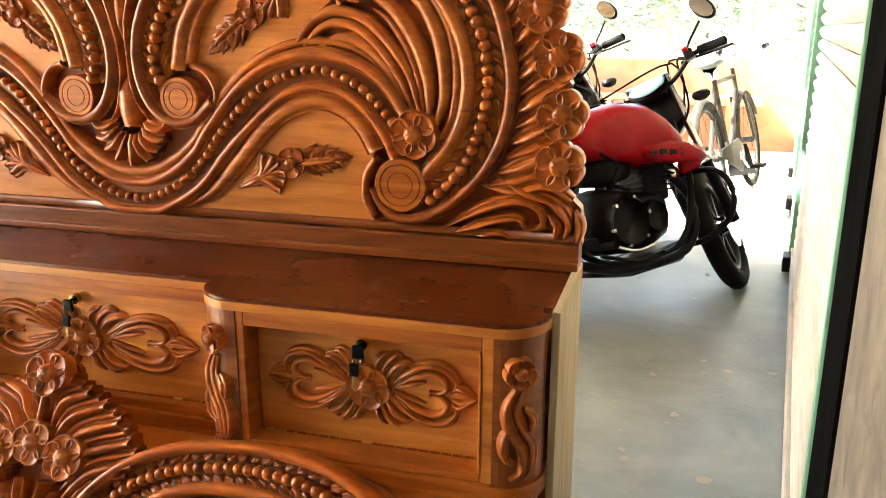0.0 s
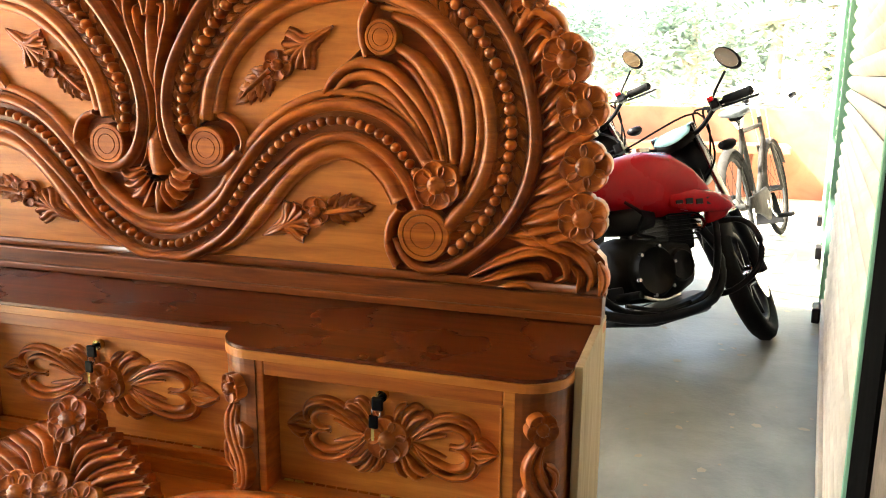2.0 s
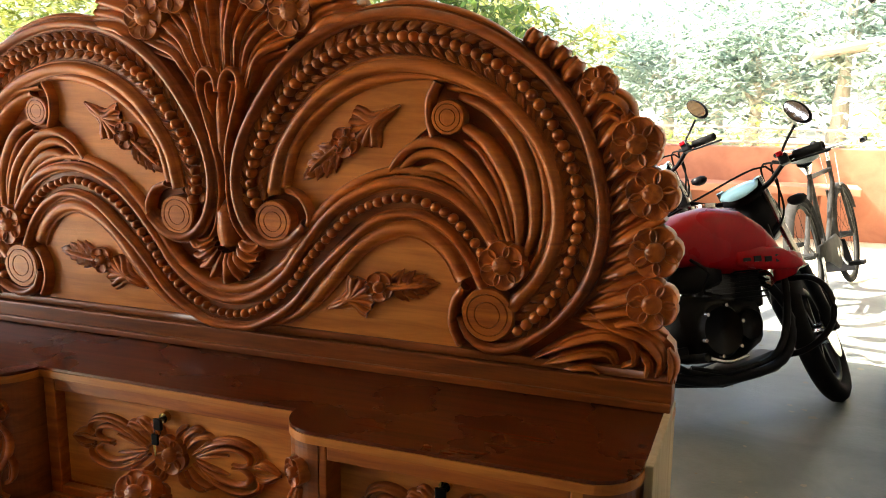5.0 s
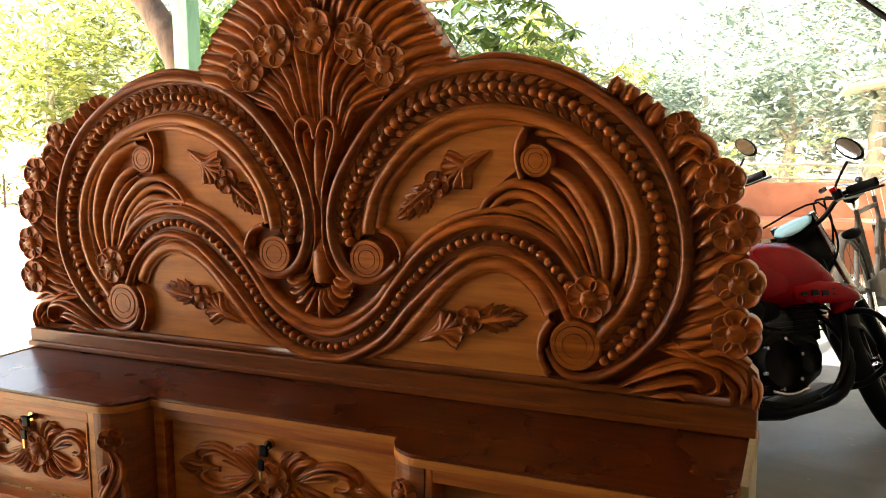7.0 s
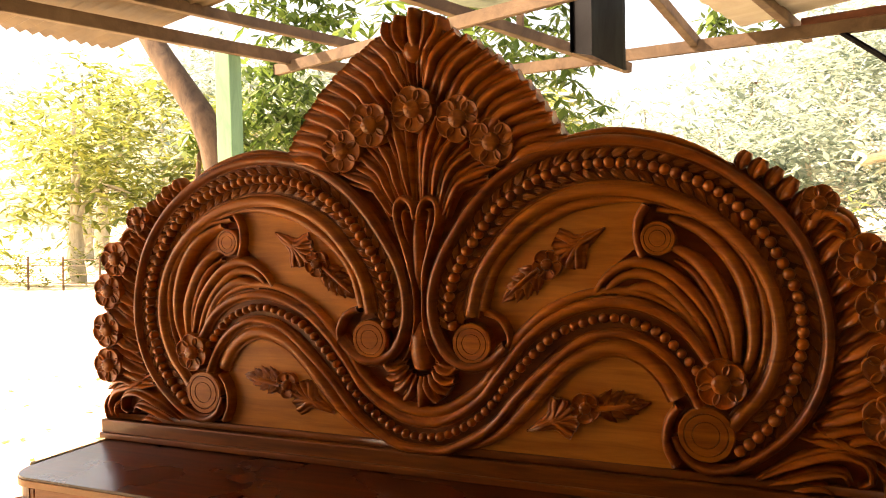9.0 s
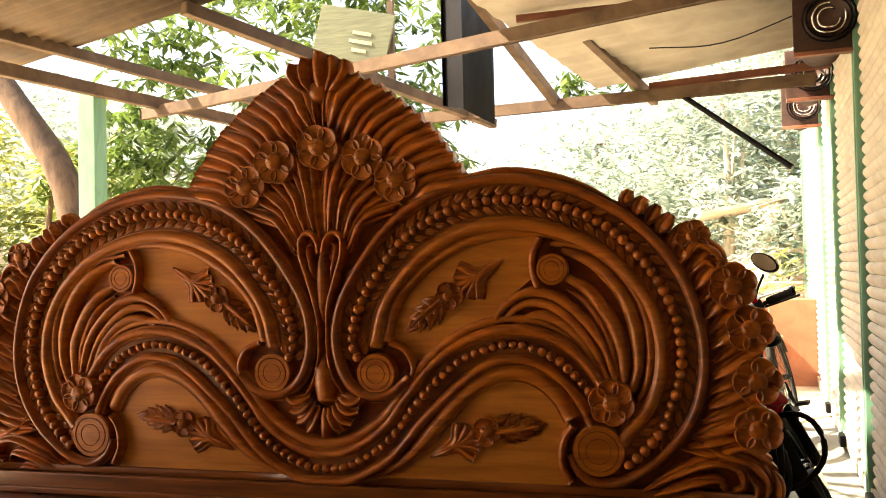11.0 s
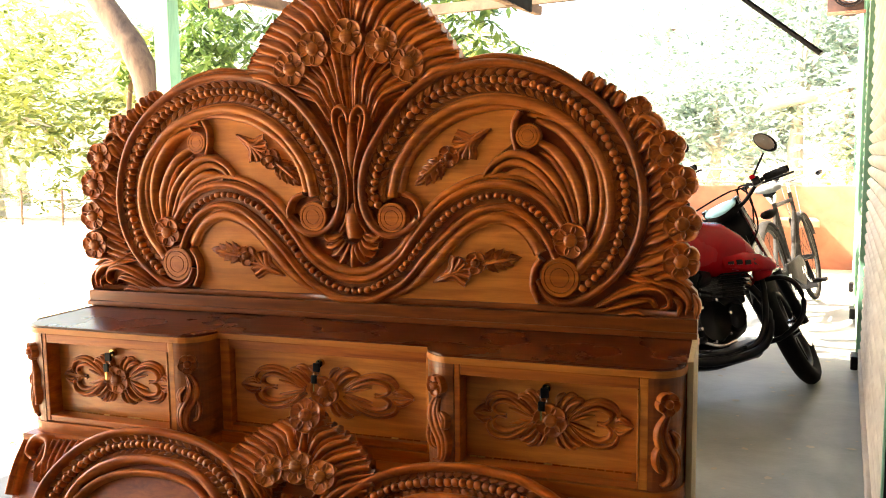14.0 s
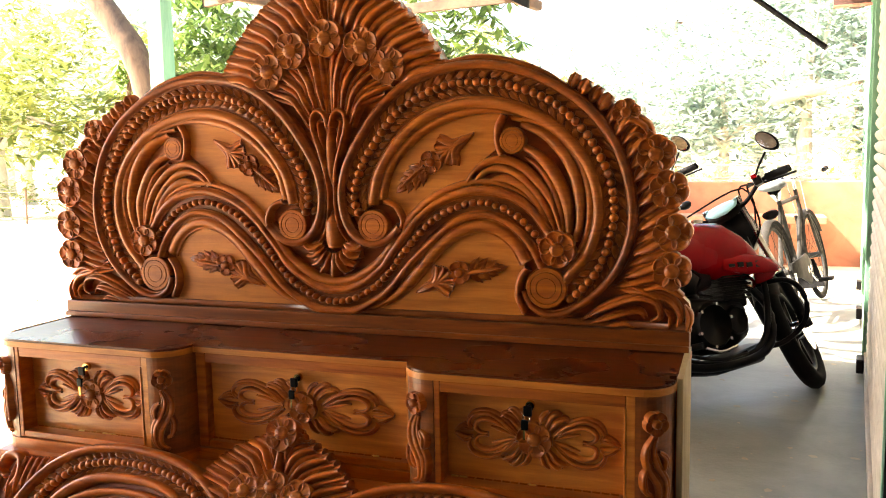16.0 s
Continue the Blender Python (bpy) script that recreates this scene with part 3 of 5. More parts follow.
# leaves along the outer edge, from the rim to the flowers
rim_run = spline([(0.675, 0.512), (0.735, 0.462), (0.788, 0.396), (0.818, 0.33), (0.838, 0.255), (0.842, 0.19), (0.833, 0.12), (0.812, 0.062), (0.79, 0.03)], 19)
out_run = spline([(0.69, 0.545), (0.755, 0.505), (0.81, 0.455), (0.862, 0.41), (0.90, 0.33), (0.928, 0.25), (0.938, 0.17), (0.935, 0.10), (0.93, 0.055)], 19)
for i in range(19):
    a, b = rim_run[i], out_run[i]
    lift = 0.022 if i > 3 else 0.006
    a = a - np.array([0.0, 0.016 if i > 3 else 0.0])
    mid = (a + b) / 2 + np.array([-0.004, lift * 0.2 - 0.004])
    carve("edge_leaf", headboard, [(a[0], a[1] + ZV), (mid[0], mid[1] + ZV), (b[0], b[1] + ZV)], 0.0155 + 0.0025 * (i % 2), 0.020 + 0.008 * (i % 2), FROND, n=14, start=0.35, end=0.6 if i < 6 else 0.8)
for s_pts, w in (([(0.79, 0.395), (0.82, 0.43), (0.858, 0.415), (0.872, 0.385)], 0.014), ([(0.80, 0.365), (0.83, 0.395), (0.855, 0.385), (0.86, 0.36)], 0.012)):
    carve("edge_leaf", headboard, at(s_pts), w, 0.03, FROND, n=16, start=0.3, end=0.7)
# scrolling leaf in the lower corner
for p, w, h in (([(0.70, -0.078), (0.77, -0.036), (0.84, -0.012), (0.888, -0.024), (0.898, -0.062), (0.875, -0.075)], 0.012, 0.026),
                ([(0.72, -0.086), (0.79, -0.058), (0.845, -0.048), (0.862, -0.07)], 0.011, 0.022),
                ([(0.76, -0.09), (0.81, -0.08), (0.835, -0.09)], 0.009, 0.018),
                ([(0.80, 0.035), (0.86, 0.006), (0.915, -0.012), (0.945, -0.05), (0.94, -0.085)], 0.013, 0.024),
                ([(0.775, 0.01), (0.84, 0.006), (0.90, 0.02), (0.95, -0.01)], 0.013, 0.02),
                ([(0.905, -0.04), (0.925, -0.06), (0.92, -0.09)], 0.010, 0.02),
                ([(0.955, -0.03), (0.966, -0.06), (0.962, -0.095)], 0.010, 0.016)):
    carve("corner_leaf", headboard, at(p), w, h, FROND, n=22, start=0.25, end=0.5)


# sprigs in the four fields
def sprig(parent, x, z, turn, tail, s):
    """A rosette with a feathered leaf on one side and two scalloped wings drawn to a point on the other."""
    flower_part(parent, Matrix.Translation((s * x, FACE - 0.008, z)), 5, 0.031)
    ca, sa = math.cos(radians(turn)), math.sin(radians(turn))
    for d, swing, ln, wd in ((0.030, 50, 0.046, 0.014), (0.030, -50, 0.046, 0.014), (0.050, 42, 0.046, 0.014), (0.050, -42, 0.046, 0.014), (0.072, 32, 0.040, 0.013), (0.072, -32, 0.040, 0.013), (0.088, 0, 0.046, 0.013)):
        lobe = leaf_part("leaf_lobe", parent, ln, wd, 0.017, CARVED, 1)
        lobe.matrix_basis = turned(x + d * ca, z + d * sa, turn + swing, s)
    v, f = sweep(spline([(x + 0.02 * ca, z + 0.02 * sa), (x + 0.06 * ca, z + 0.06 * sa), (x + 0.115 * ca, z + 0.115 * sa)], 10) * np.array([s, 1]), 0.010, 0.019, FROND, flip=s, end=0.3)
    mesh_object("leaf_rib", v, f, CARVED, parent, smooth=True)
    ct, stt = math.cos(radians(tail)), math.sin(radians(tail))
    for k in (1, -1):
        for j, (d0, d1, off) in enumerate(((0.142, 0.026, 0.016), (0.120, 0.036, 0.033), (0.100, 0.054, 0.044))):
            pts = [(d0, 0.002 * j), (0.45 * d0 + 0.55 * d1, 0.30 * off), (d1 + 0.010, 0.72 * off), (d1, off)]
            p = np.array([(x + d * ct - k * o * stt, z + d * stt + k * o * ct) for d, o in pts])
            v, f = sweep(spline(p, 14) * np.array([s, 1]), 0.0125, 0.018, FROND, flip=-s * k, start=0.2, end=0.9)
            mesh_object("curl", v, f, CARVED, parent, smooth=True)


for s in (1, -1):
    sprig(headboard, 0.372 if s > 0 else 0.365, 0.034 + ZV, 8, 205, s)
    sprig(headboard, 0.296 if s > 0 else 0.27, 0.33 + ZV, 218, 32, s)

# foot of the panel
bm = box_bm(-0.968, 0.968, -0.008, 0.05, 0.64, 0.686, 0.004)
part("foot_rail", bm, RAILWOOD, headboard, "plain polished rail below the carving")
bm = box_bm(-0.968, 0.968, -0.018, 0.05, 0.636, 0.652, 0.004)
part("foot_rail", bm, RAILWOOD, headboard)

# ---- drawer chest behind the mattress place ----
chest = thing("headboard_chest", "long teak drawer chest with a dark polished top and rounded columns", "chest", at=(0.02, 0, 0))
TOPZ, BOTZ = 0.635, 0.335


def front_line(off=0.0):
    """Half of the chest's front from the middle outwards: recessed middle, quarter-round columns, proud side units."""
    pts = [(0.0, -0.246), (0.30, -0.246)]
    for k in range(13):
        a = radians(90 * k / 12)
        pts.append((0.315 + 0.08 * (1 - math.cos(a)), -0.246 - 0.084 * math.sin(a)))
    pts += [(0.405, -0.33), (0.865, -0.33)]
    for k in range(1, 11):
        a = radians(90 * k / 10)
        pts.append((0.865 + 0.075 * math.sin(a), -0.33 + 0.085 * (1 - math.cos(a))))
    pts += [(0.955, 0.05)]
    return [(x + (off if x > 0.5 else 0), y - off) for x, y in pts]


def slab_from(half, z0, z1, name, material, label="", bevel=0.0):
    loop = half + [(-x, y) for x, y in reversed(half) if x > 1e-4]
    bm = bmesh.new()
    lo = [bm.verts.new((x, y, z0)) for x, y in loop]
    hi = [bm.verts.new((x, y, z1)) for x, y in loop]
    bm.faces.new(hi)
    bm.faces.new(list(reversed(lo)))
    n = len(loop)
    for i in range(n):
        bm.faces.new((lo[i], lo[(i + 1) % n], hi[(i + 1) % n], hi[i]))
    bmesh.ops.recalc_face_normals(bm, faces=bm.faces[:])
    if bevel:
        es = [e for e in bm.edges if abs(e.verts[0].co.z - e.verts[1].co.z) < 1e-6 and e.verts[0].co.z == z1 or e.verts[0].co.z == e.verts[1].co.z == z0]
        bmesh.ops.bevel(bm, geom=es, offset=bevel, segments=2, affect="EDGES")
    return part(name, bm, material, chest, label)


slab_from(front_line(0.004), TOPZ - 0.006, TOPZ, "top", TOP_WOOD, "dark polished top board", 0.002)
slab_from(front_line(0.006), TOPZ - 0.022, TOPZ - 0.0065, "cornice", DRAWER_WOOD, "paler front edge of the top", 0.003)
slab_from(front_line(0.004), BOTZ - 0.02, BOTZ + 0.012, "bottom_rail", WOOD, "", 0.004)


def column(x0, x1, curve):
    """A quarter-round column standing between the rails."""
    bm = bmesh.new()
    loop = curve + [(curve[-1][0], -0.205), (curve[0][0], -0.205)]
    lo = [bm.verts.new((x, y, BOTZ + 0.012)) for x, y in loop]
    hi = [bm.verts.new((x, y, TOPZ - 0.022)) for x, y in loop]
    n = len(loop)
    for i in range(n):
        bm.faces.new((lo[i], lo[(i + 1) % n], hi[(i + 1) % n], hi[i]))
    bm.faces.new(hi)
    bm.faces.new(list(reversed(lo)))
    bmesh.ops.recalc_face_normals(bm, faces=bm.faces[:])
    return part("column", bm, RAILWOOD, chest)


inner = [(x, y) for x, y in front_line() if 0.31 <= x <= 0.4051]
outer = [(x, y) for x, y in front_line() if 0.864 <= x <= 0.9405 and y < 0]
for s in (1, -1):
    column(0, 0, [(s * x, y) for x, y in inner])
    column(0, 0, [(s * x, y) for x, y in outer])
# carcass behind the drawers, with an open rear
part("carcass", box_bm(-0.945, 0.945, -0.20, 0.045, BOTZ + 0.012, TOPZ - 0.022), WOOD, chest)
for s in (1, -1):
    part("side_panel", box_bm(s * 0.952 - 0.007, s * 0.952 + 0.007, -0.252, 0.06, 0.06, TOPZ + 0.002, 0.003), RAW, chest, "raw unpolished side board")
part("back_skirt", box_bm(-0.94, 0.94, -0.19, -0.16, 0.0, BOTZ - 0.02), WOOD, chest)
# the ledge board below; black slivers on its front stand in for shaded saw notches
part("ledge", box_bm(-0.93, 0.93, -0.36, -0.18, BOTZ - 0.055, BOTZ - 0.0205, 0.003), WOOD, chest)
for x in [-0.87 + 0.055 * i for i in range(6)] + [0.62, 0.70, 0.78, 0.86]:
    part("notch", box_bm(x - 0.002, x + 0.002, -0.3615, -0.355, BOTZ - 0.052, BOTZ - 0.022), BLACKM, chest)


def drawer(x0, x1, y, label):
    """A drop-front drawer: frame stiles and rails, a recessed face with a carved double heart, hinge and lock."""
    z0, z1 = BOTZ + 0.014, TOPZ - 0.024
    xm, zm = (x0 + x1) / 2, (z0 + z1) / 2
    wide = x1 - x0 > 0.6
    deep = 0.024 if wide else 0.046
    wl, wr = (0.030, 0.012) if wide else (0.015, 0.021)
    face = part("drawer", box_bm(x0 + wl + 0.002, x1 - wr - 0.002, y + deep, y + deep + 0.02, z0 + 0.020, z1 - 0.031, 0.002), DRAWER_WOOD, chest, label)
    # Black sheet behind the face puts the gaps' shade into colour.
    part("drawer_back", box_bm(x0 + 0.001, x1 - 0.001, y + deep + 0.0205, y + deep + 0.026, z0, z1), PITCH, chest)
    # The right stile takes the paler wood to carry the light it catches.
    for xa, xb in ((x0, x0 + wl), (x1 - wr, x1)):
        part("stile", box_bm(xa, xb, y, y + deep + 0.02, z0, z1, 0.003), DRAWER_WOOD if xa > x0 else WOOD, chest)
    part("rail", box_bm(x0 + wl, x1 - wr, y + 0.001, y + deep + 0.02, z1 - 0.027, z1, 0.003), WOOD, chest)
    part("rail", box_bm(x0 + wl, x1 - wr, y + 0.001, y + deep + 0.02, z0, z0 + 0.018, 0.003), WOOD, chest)
    # thin bead inside the frame's right edge, in paler wood for its strip of light
    if not wide:
        part("bead_strip", box_bm(x1 - wr - 0.004, x1 - wr, y - 0.003, y + 0.03, z0 + 0.019, z1 - 0.028, 0.0015), DRAWER_WOOD, chest)
    # piano hinge: a run of small brass knuckles
    n = int((x1 - x0 - 0.05) / 0.021)
    hinge = part("hinge", box_bm(x0 + 0.026, x0 + 0.043, y + deep - 0.004, y + deep - 0.0005, z0 + 0.0185, z0 + 0.0215), BRASS, face, "knuckle of a brass piano hinge")
    for i in range(1, n):
        again(hinge, Matrix.Translation((i * 0.021, 0, 0)), face)
    yf = y + deep
    k = 1.25 if wide else 0.93
    f = flower_part(face, Matrix.Translation((xm, yf - 0.004, zm)), 6, 0.040, WOOD)
    zc = zm
    for s in (1, -1):
        def P(pts):
            return spline([(xm + s * k * a, zc + b) for a, b in pts], 26)
        half = (([(0.05, 0.004), (0.085, 0.026), (0.120, 0.037), (0.146, 0.030), (0.152, 0.014), (0.138, 0.003), (0.118, 0.004)], 0.0062, 0.013, ROUND),
                ([(0.044, 0.010), (0.082, 0.042), (0.122, 0.056), (0.158, 0.048), (0.172, 0.026), (0.164, 0.008)], 0.0078, 0.017, FROND),
                ([(0.160, 0.012), (0.178, 0.020), (0.208, 0.002)], 0.0066, 0.015, FROND),
                ([(0.160, 0.006), (0.180, 0.009), (0.207, 0.001)], 0.0042, 0.012, ROUND),
                ([(0.034, 0.022), (0.052, 0.046), (0.076, 0.055), (0.088, 0.046)], 0.0082, 0.018, FROND),
                ([(0.026, 0.030), (0.036, 0.052), (0.054, 0.066), (0.068, 0.062)], 0.0078, 0.016, FROND),
                ([(0.012, 0.036), (0.020, 0.056), (0.036, 0.068)], 0.0068, 0.015, FROND),
                ([(0.052, 0.008), (0.078, 0.030), (0.104, 0.043)], 0.0040, 0.012, ROUND),
                ([(0.048, 0.002), (0.080, 0.012), (0.112, 0.020)], 0.0048, 0.009, ROUND))
        strokes = [(p, w0, h0, pr) for p, w0, h0, pr in half] + [([(u, -q) for u, q in p], -w0, h0, pr) for p, w0, h0, pr in half]
        for pts, w2, h2, prof in strokes:
            v, fc = sweep(P(pts), w2, h2, prof, y=yf, start=0.4, end=0.4, flip=s)
            mesh_object("carving", v, fc, WOOD, face, smooth=True)
    # lock and hanging key
    zl = z1 - 0.052
    xl = xm - 0.01
    lk = part("lock", tube_bm([(xl, yf + 0.002, zl), (xl, yf - 0.012, zl)], 0.0105, 14), BRASS, face, "round brass lock")
    part("key", tube_bm([(xl, yf - 0.012, zl), (xl - 0.001, yf - 0.024, zl)], 0.004, 8), BLACKM, face)
    part("key_head", box_bm(xl - 0.011, xl + 0.009, yf - 0.03, yf - 0.022, zl - 0.02, zl + 0.004, 0.003), BLACKM, face, "black key head hanging in the lock")
    part("key_head", box_bm(xl - 0.016, xl + 0.001, yf - 0.032, yf - 0.027, zl - 0.052, zl - 0.028, 0.003), BLACKM, face)
    part("key_blade", box_bm(xl - 0.011, xl - 0.006, yf - 0.031, yf - 0.029, zl - 0.074, zl - 0.05), BRASS, face)
    part("key_ring", tube_bm([(xl - 0.004 + 0.008 * math.cos(a), yf - 0.026, zl - 0.024 + 0.010 * math.sin(a)) for a in [i * math.tau / 12 for i in range(13)]], 0.0012, 5), STEEL, face)


drawer(0.405, 0.866, -0.328, "teak drop-front drawer with carved hearts and a key")
drawer(-0.866, -0.405, -0.328, "teak drop-front drawer with carved hearts and a key")
drawer(-0.314, 0.314, -0.244, "wide teak drop-front drawer with carved hearts and a key")


# carved vines on the columns
def vine(x, y, tilt, s):
    m = Matrix.Translation((s * x, y, 0)) @ pose(0, 0, 0, 0, 0, s * tilt)
    f = flower_part(chest, m @ Matrix.Translation((0, -0.003, 0.555)), 5, 0.026)
    for pts, w in (([(0.0, 0.53), (-0.018, 0.495), (-0.012, 0.455), (0.012, 0.415), (0.010, 0.375), (-0.012, 0.362)], 0.0115),
                   ([(0.006, 0.525), (-0.002, 0.49), (0.010, 0.455), (0.026, 0.425), (0.026, 0.385), (0.012, 0.362)], 0.0095),
                   ([(-0.012, 0.465), (-0.024, 0.435), (-0.020, 0.405), (-0.006, 0.395)], 0.0085),
                   ([(0.010, 0.49), (0.026, 0.475), (0.024, 0.452), (0.014, 0.448)], 0.0075)):
        v, fc = sweep(spline(pts, 20) * np.array([s, 1]), w, 0.012, FROND, y=0.001, start=0.4, end=0.4, flip=s)
        o = mesh_object("vine", v, fc, CARVED, chest, smooth=True)
        o.matrix_basis = m


for s in (1, -1):
    vine(0.906, -0.3225, 30, s)
    vine(0.362, -0.3255, -27, s)

# ---- setting: ground, shop wall, roof ----
SLANT = math.degrees(math.atan(0.12))
WALL = pose(1.40, 0, 0, 0, 0, -SLANT)       # x out of the shop front towards the wall's inside, y along it


def ground_sheet(name, x0, x1, y0, y1, z, material, label, category, m=None):
    bm = box_bm(x0, x1, y0, y1, z - 0.3, z)
    ob = part(name, bm, material, None, label)
    if m:
        ob.matrix_basis = m
    return tagged(ob, label, category, kind="structure")


ground_sheet("ground", -700, 700, -700, 700, -0.03, EARTH, "pale dry earth yard in full sun", "ground")
ground_sheet("floor", -2.75, 0.35, -6, 4.6, 0.0, CONCRETE, "grey concrete veranda floor", "floor", WALL)
ground_sheet("pavement", -2.75, 0.35, 4.6, 9.0, -0.015, EARTH, "dusty sunlit pavement", "pavement", WALL)

wall = tagged(part("wall_east", box_bm(0.06, 0.30, -6, 8.4, 0, 3.2), PLASTER, None), "grimy plastered shop wall behind the shutters", "wall", kind="structure")
wall.matrix_basis = WALL


def shutter(u0, u1):
    """A rolled-down slatted shutter with its green guide rails and bottom bar."""
    sh = thing("rolling_shutter", "closed corrugated rolling shutter, cream paint, green guide rails", "shutter", "shutters along the shop front")
    sh.matrix_basis = WALL
    prof = [(0.028, 0.0), (0.020, 0.008), (0.011, 0.022), (0.009, 0.033), (0.013, 0.044), (0.026, 0.054)]
    v = []
    for u in (u0 + 0.05, u1 - 0.05):
        for i in range(6):
            v.append((prof[i][0], u, prof[i][1]))
    f = [(i, i + 1, i + 7, i + 6) for i in range(5)]
    first = mesh_object("slat", v, f, SHUTTER, sh, smooth=True)
    first.location = (0, 0, 0.09)
    for k in range(1, 46):
        o = again(first, pose(0, 0, 0.09 + 0.056 * k), sh)
    for u in (u0, u1):
        part("guide_rail", box_bm(-0.008, 0.06, u - 0.011, u + 0.011, 0, 2.62, 0.003), GREEN, sh, "green steel guide rail")
    part("bottom_bar", box_bm(0.0, 0.05, u0 + 0.03, u1 - 0.03, 0.01, 0.085, 0.005), SHUTTER, sh)
    part("hasp", box_bm(-0.035, 0.0, u1 - 0.25, u1 - 0.12, 0.02, 0.09, 0.008), BLACKM, sh, "black hasp and padlock")
    return sh


shutter(-0.42, 2.58)
shutter(2.66, 4.00)
shutter(4.08, 5.2)
shutter(5.28, 8.3)

# red parapet at the far end with a bench ledge and a railing
parapet = tagged(part("parapet", box_bm(-4.2, 2.2, 6.55, 6.75, -0.06, 0.80, 0.01), REDWALL, None), "low terracotta painted parapet wall", "wall", kind="structure")
bench = thing("bench", "terracotta masonry bench ledge along the parapet", "bench")
part("seat", box_bm(-2.2, 1.85, 6.15, 6.55, 0.42, 0.49, 0.01), REDWALL, bench)
for x in (1.55, 0.2, -1.2):
    bm = bmesh.new()
    pts = [(6.55, 0.42), (6.20, 0.42), (6.50, 0.0), (6.55, 0.0)]
    lo = [bm.verts.new((x, y, z)) for y, z in pts]
    hi = [bm.verts.new((x + 0.1, y, z)) for y, z in pts]
    bm.faces.new(lo)
    bm.faces.new(list(reversed(hi)))
    for i in range(4):
        bm.faces.new((lo[i], lo[(i + 1) % 4], hi[(i + 1) % 4], hi[i]))
    bmesh.ops.recalc_face_normals(bm, faces=bm.faces[:])
    part("bracket", bm, REDWALL, bench)
railing = thing("railing", "thin wrought railing with looped bars on the parapet", "railing")
part("top_rail", tube_bm([(-4.2, 6.65, 1.03), (2.1, 6.65, 0.95)], 0.012, 6), PLASTER, railing)
part("bottom_rail", tube_bm([(-4.2, 6.65, 0.84), (2.1, 6.65, 0.83)], 0.010, 6), PLASTER, railing)
for i in range(40):
    x = -4.1 + i * 0.155
    part("bar", tube_bm([(x, 6.65, 0.835), (x + 0.07, 6.65, 0.93), (x, 6.65, 1.0)], 0.007, 5), PLASTER, railing)
    part("bar", tube_bm([(x + 0.07, 6.65, 0.835), (x, 6.65, 0.93), (x + 0.07, 6.65, 1.0)], 0.007, 5), PLASTER, railing)

# posts and beams
post = thing("post", "square timber post in faded green paint", "post")
part("shaft", box_bm(-2.72, -2.60, 2.64, 2.76, 0, 2.36, 0.006), GREEN, post)


def beam(a, b, w, h, material, label):
    o = part("beam", beam_bm(a, b, w, h), material, None)
    return tagged(o, label, "beam", "roof timbers")


beam((-3.25, 0.2, 2.36), (-2.15, 4.2, 2.30), 0.05, 0.08, BEAM, "weathered timber eave beam on the green post")
beam((-3.05, -0.2, 2.47), (-1.85, 4.6, 2.42), 0.05, 0.065, BEAM, "weathered timber purlin under the tin sheet")
beam((-2.3, 4.25, 2.27), (1.75, 3.80, 2.30), 0.045, 0.065, BEAM, "weathered timber cross beam at the veranda end")
beam((-2.6, 3.15, 2.26), (1.6, 1.95, 2.40), 0.045, 0.06, BEAM, "weathered timber cross beam across the veranda")
beam((-1.6, 2.05, 2.56), (-0.4, 4.35, 2.25), 0.06, 0.07, BEAM, "sloping timber rafter with worn edges")


def sheet(name, a, b, c, d, pitch, depth, material, label):
    """A corrugated roof sheet over the corners a b (one eave) and d c (the other)."""
    a, b, c, d = (Vector(p) for p in (a, b, c, d))
    n = int((b - a).length / pitch * 4)
    v, f = [], []
    for i in range(n + 1):
        t = i / n
        h = depth * math.sin(i * math.pi / 2)
        for p in (a.lerp(b, t), d.lerp(c, t)):
            v.append((p.x, p.y, p.z + h))
    for i in range(n):
        f.append((2 * i, 2 * i + 2, 2 * i + 3, 2 * i + 1))
    ob = mesh_object(name, v, f, material, None, smooth=True)
    so = ob.modifiers.new("thickness", "SOLIDIFY")
    so.thickness = 0.004
    return tagged(ob, label, "roof sheet", "roof sheets")


sheet("roof_sheet", (-3.9, -4.0, 2.36), (-3.3, 2.34, 2.34), (-1.38, 2.16, 2.64), (-2.3, -4.0, 2.64), 0.08, 0.012, TIN, "rusty corrugated tin sheet over the veranda edge")
sheet("roof_sheet", (-1.6, -4.0, 2.70), (0.40, 4.0, 2.38), (1.95, 3.85, 2.56), (1.6, -4.0, 2.80), 0.20, 0.006, ASBESTOS, "pale dusty roof sheet along the shop front")

# ---- motorcycles ----


def loft(sections, sides=16, bm=None, square=2.0):
    """A skin over oval sections (x, y, z, half width, half height) along x."""
    bm = bm or bmesh.new()
    rings = []
    for x, y, z, w, h in sections:
        ring = []
        for k in range(sides):
            a = k * math.tau / sides
            c, s = math.cos(a), math.sin(a)
            ring.append(bm.verts.new((x, y + w * math.copysign(abs(c) ** (2 / square), c), z + h * math.copysign(abs(s) ** (2 / square), s))))
        rings.append(ring)
    for r0, r1 in zip(rings, rings[1:]):
        for k in range(sides):
            bm.faces.new((r0[k], r0[(k + 1) % sides], r1[(k + 1) % sides], r1[k]))
    bm.faces.new(list(reversed(rings[0])))
    bm.faces.new(rings[-1])
    bmesh.ops.recalc_face_normals(bm, faces=bm.faces[:])
    return bm


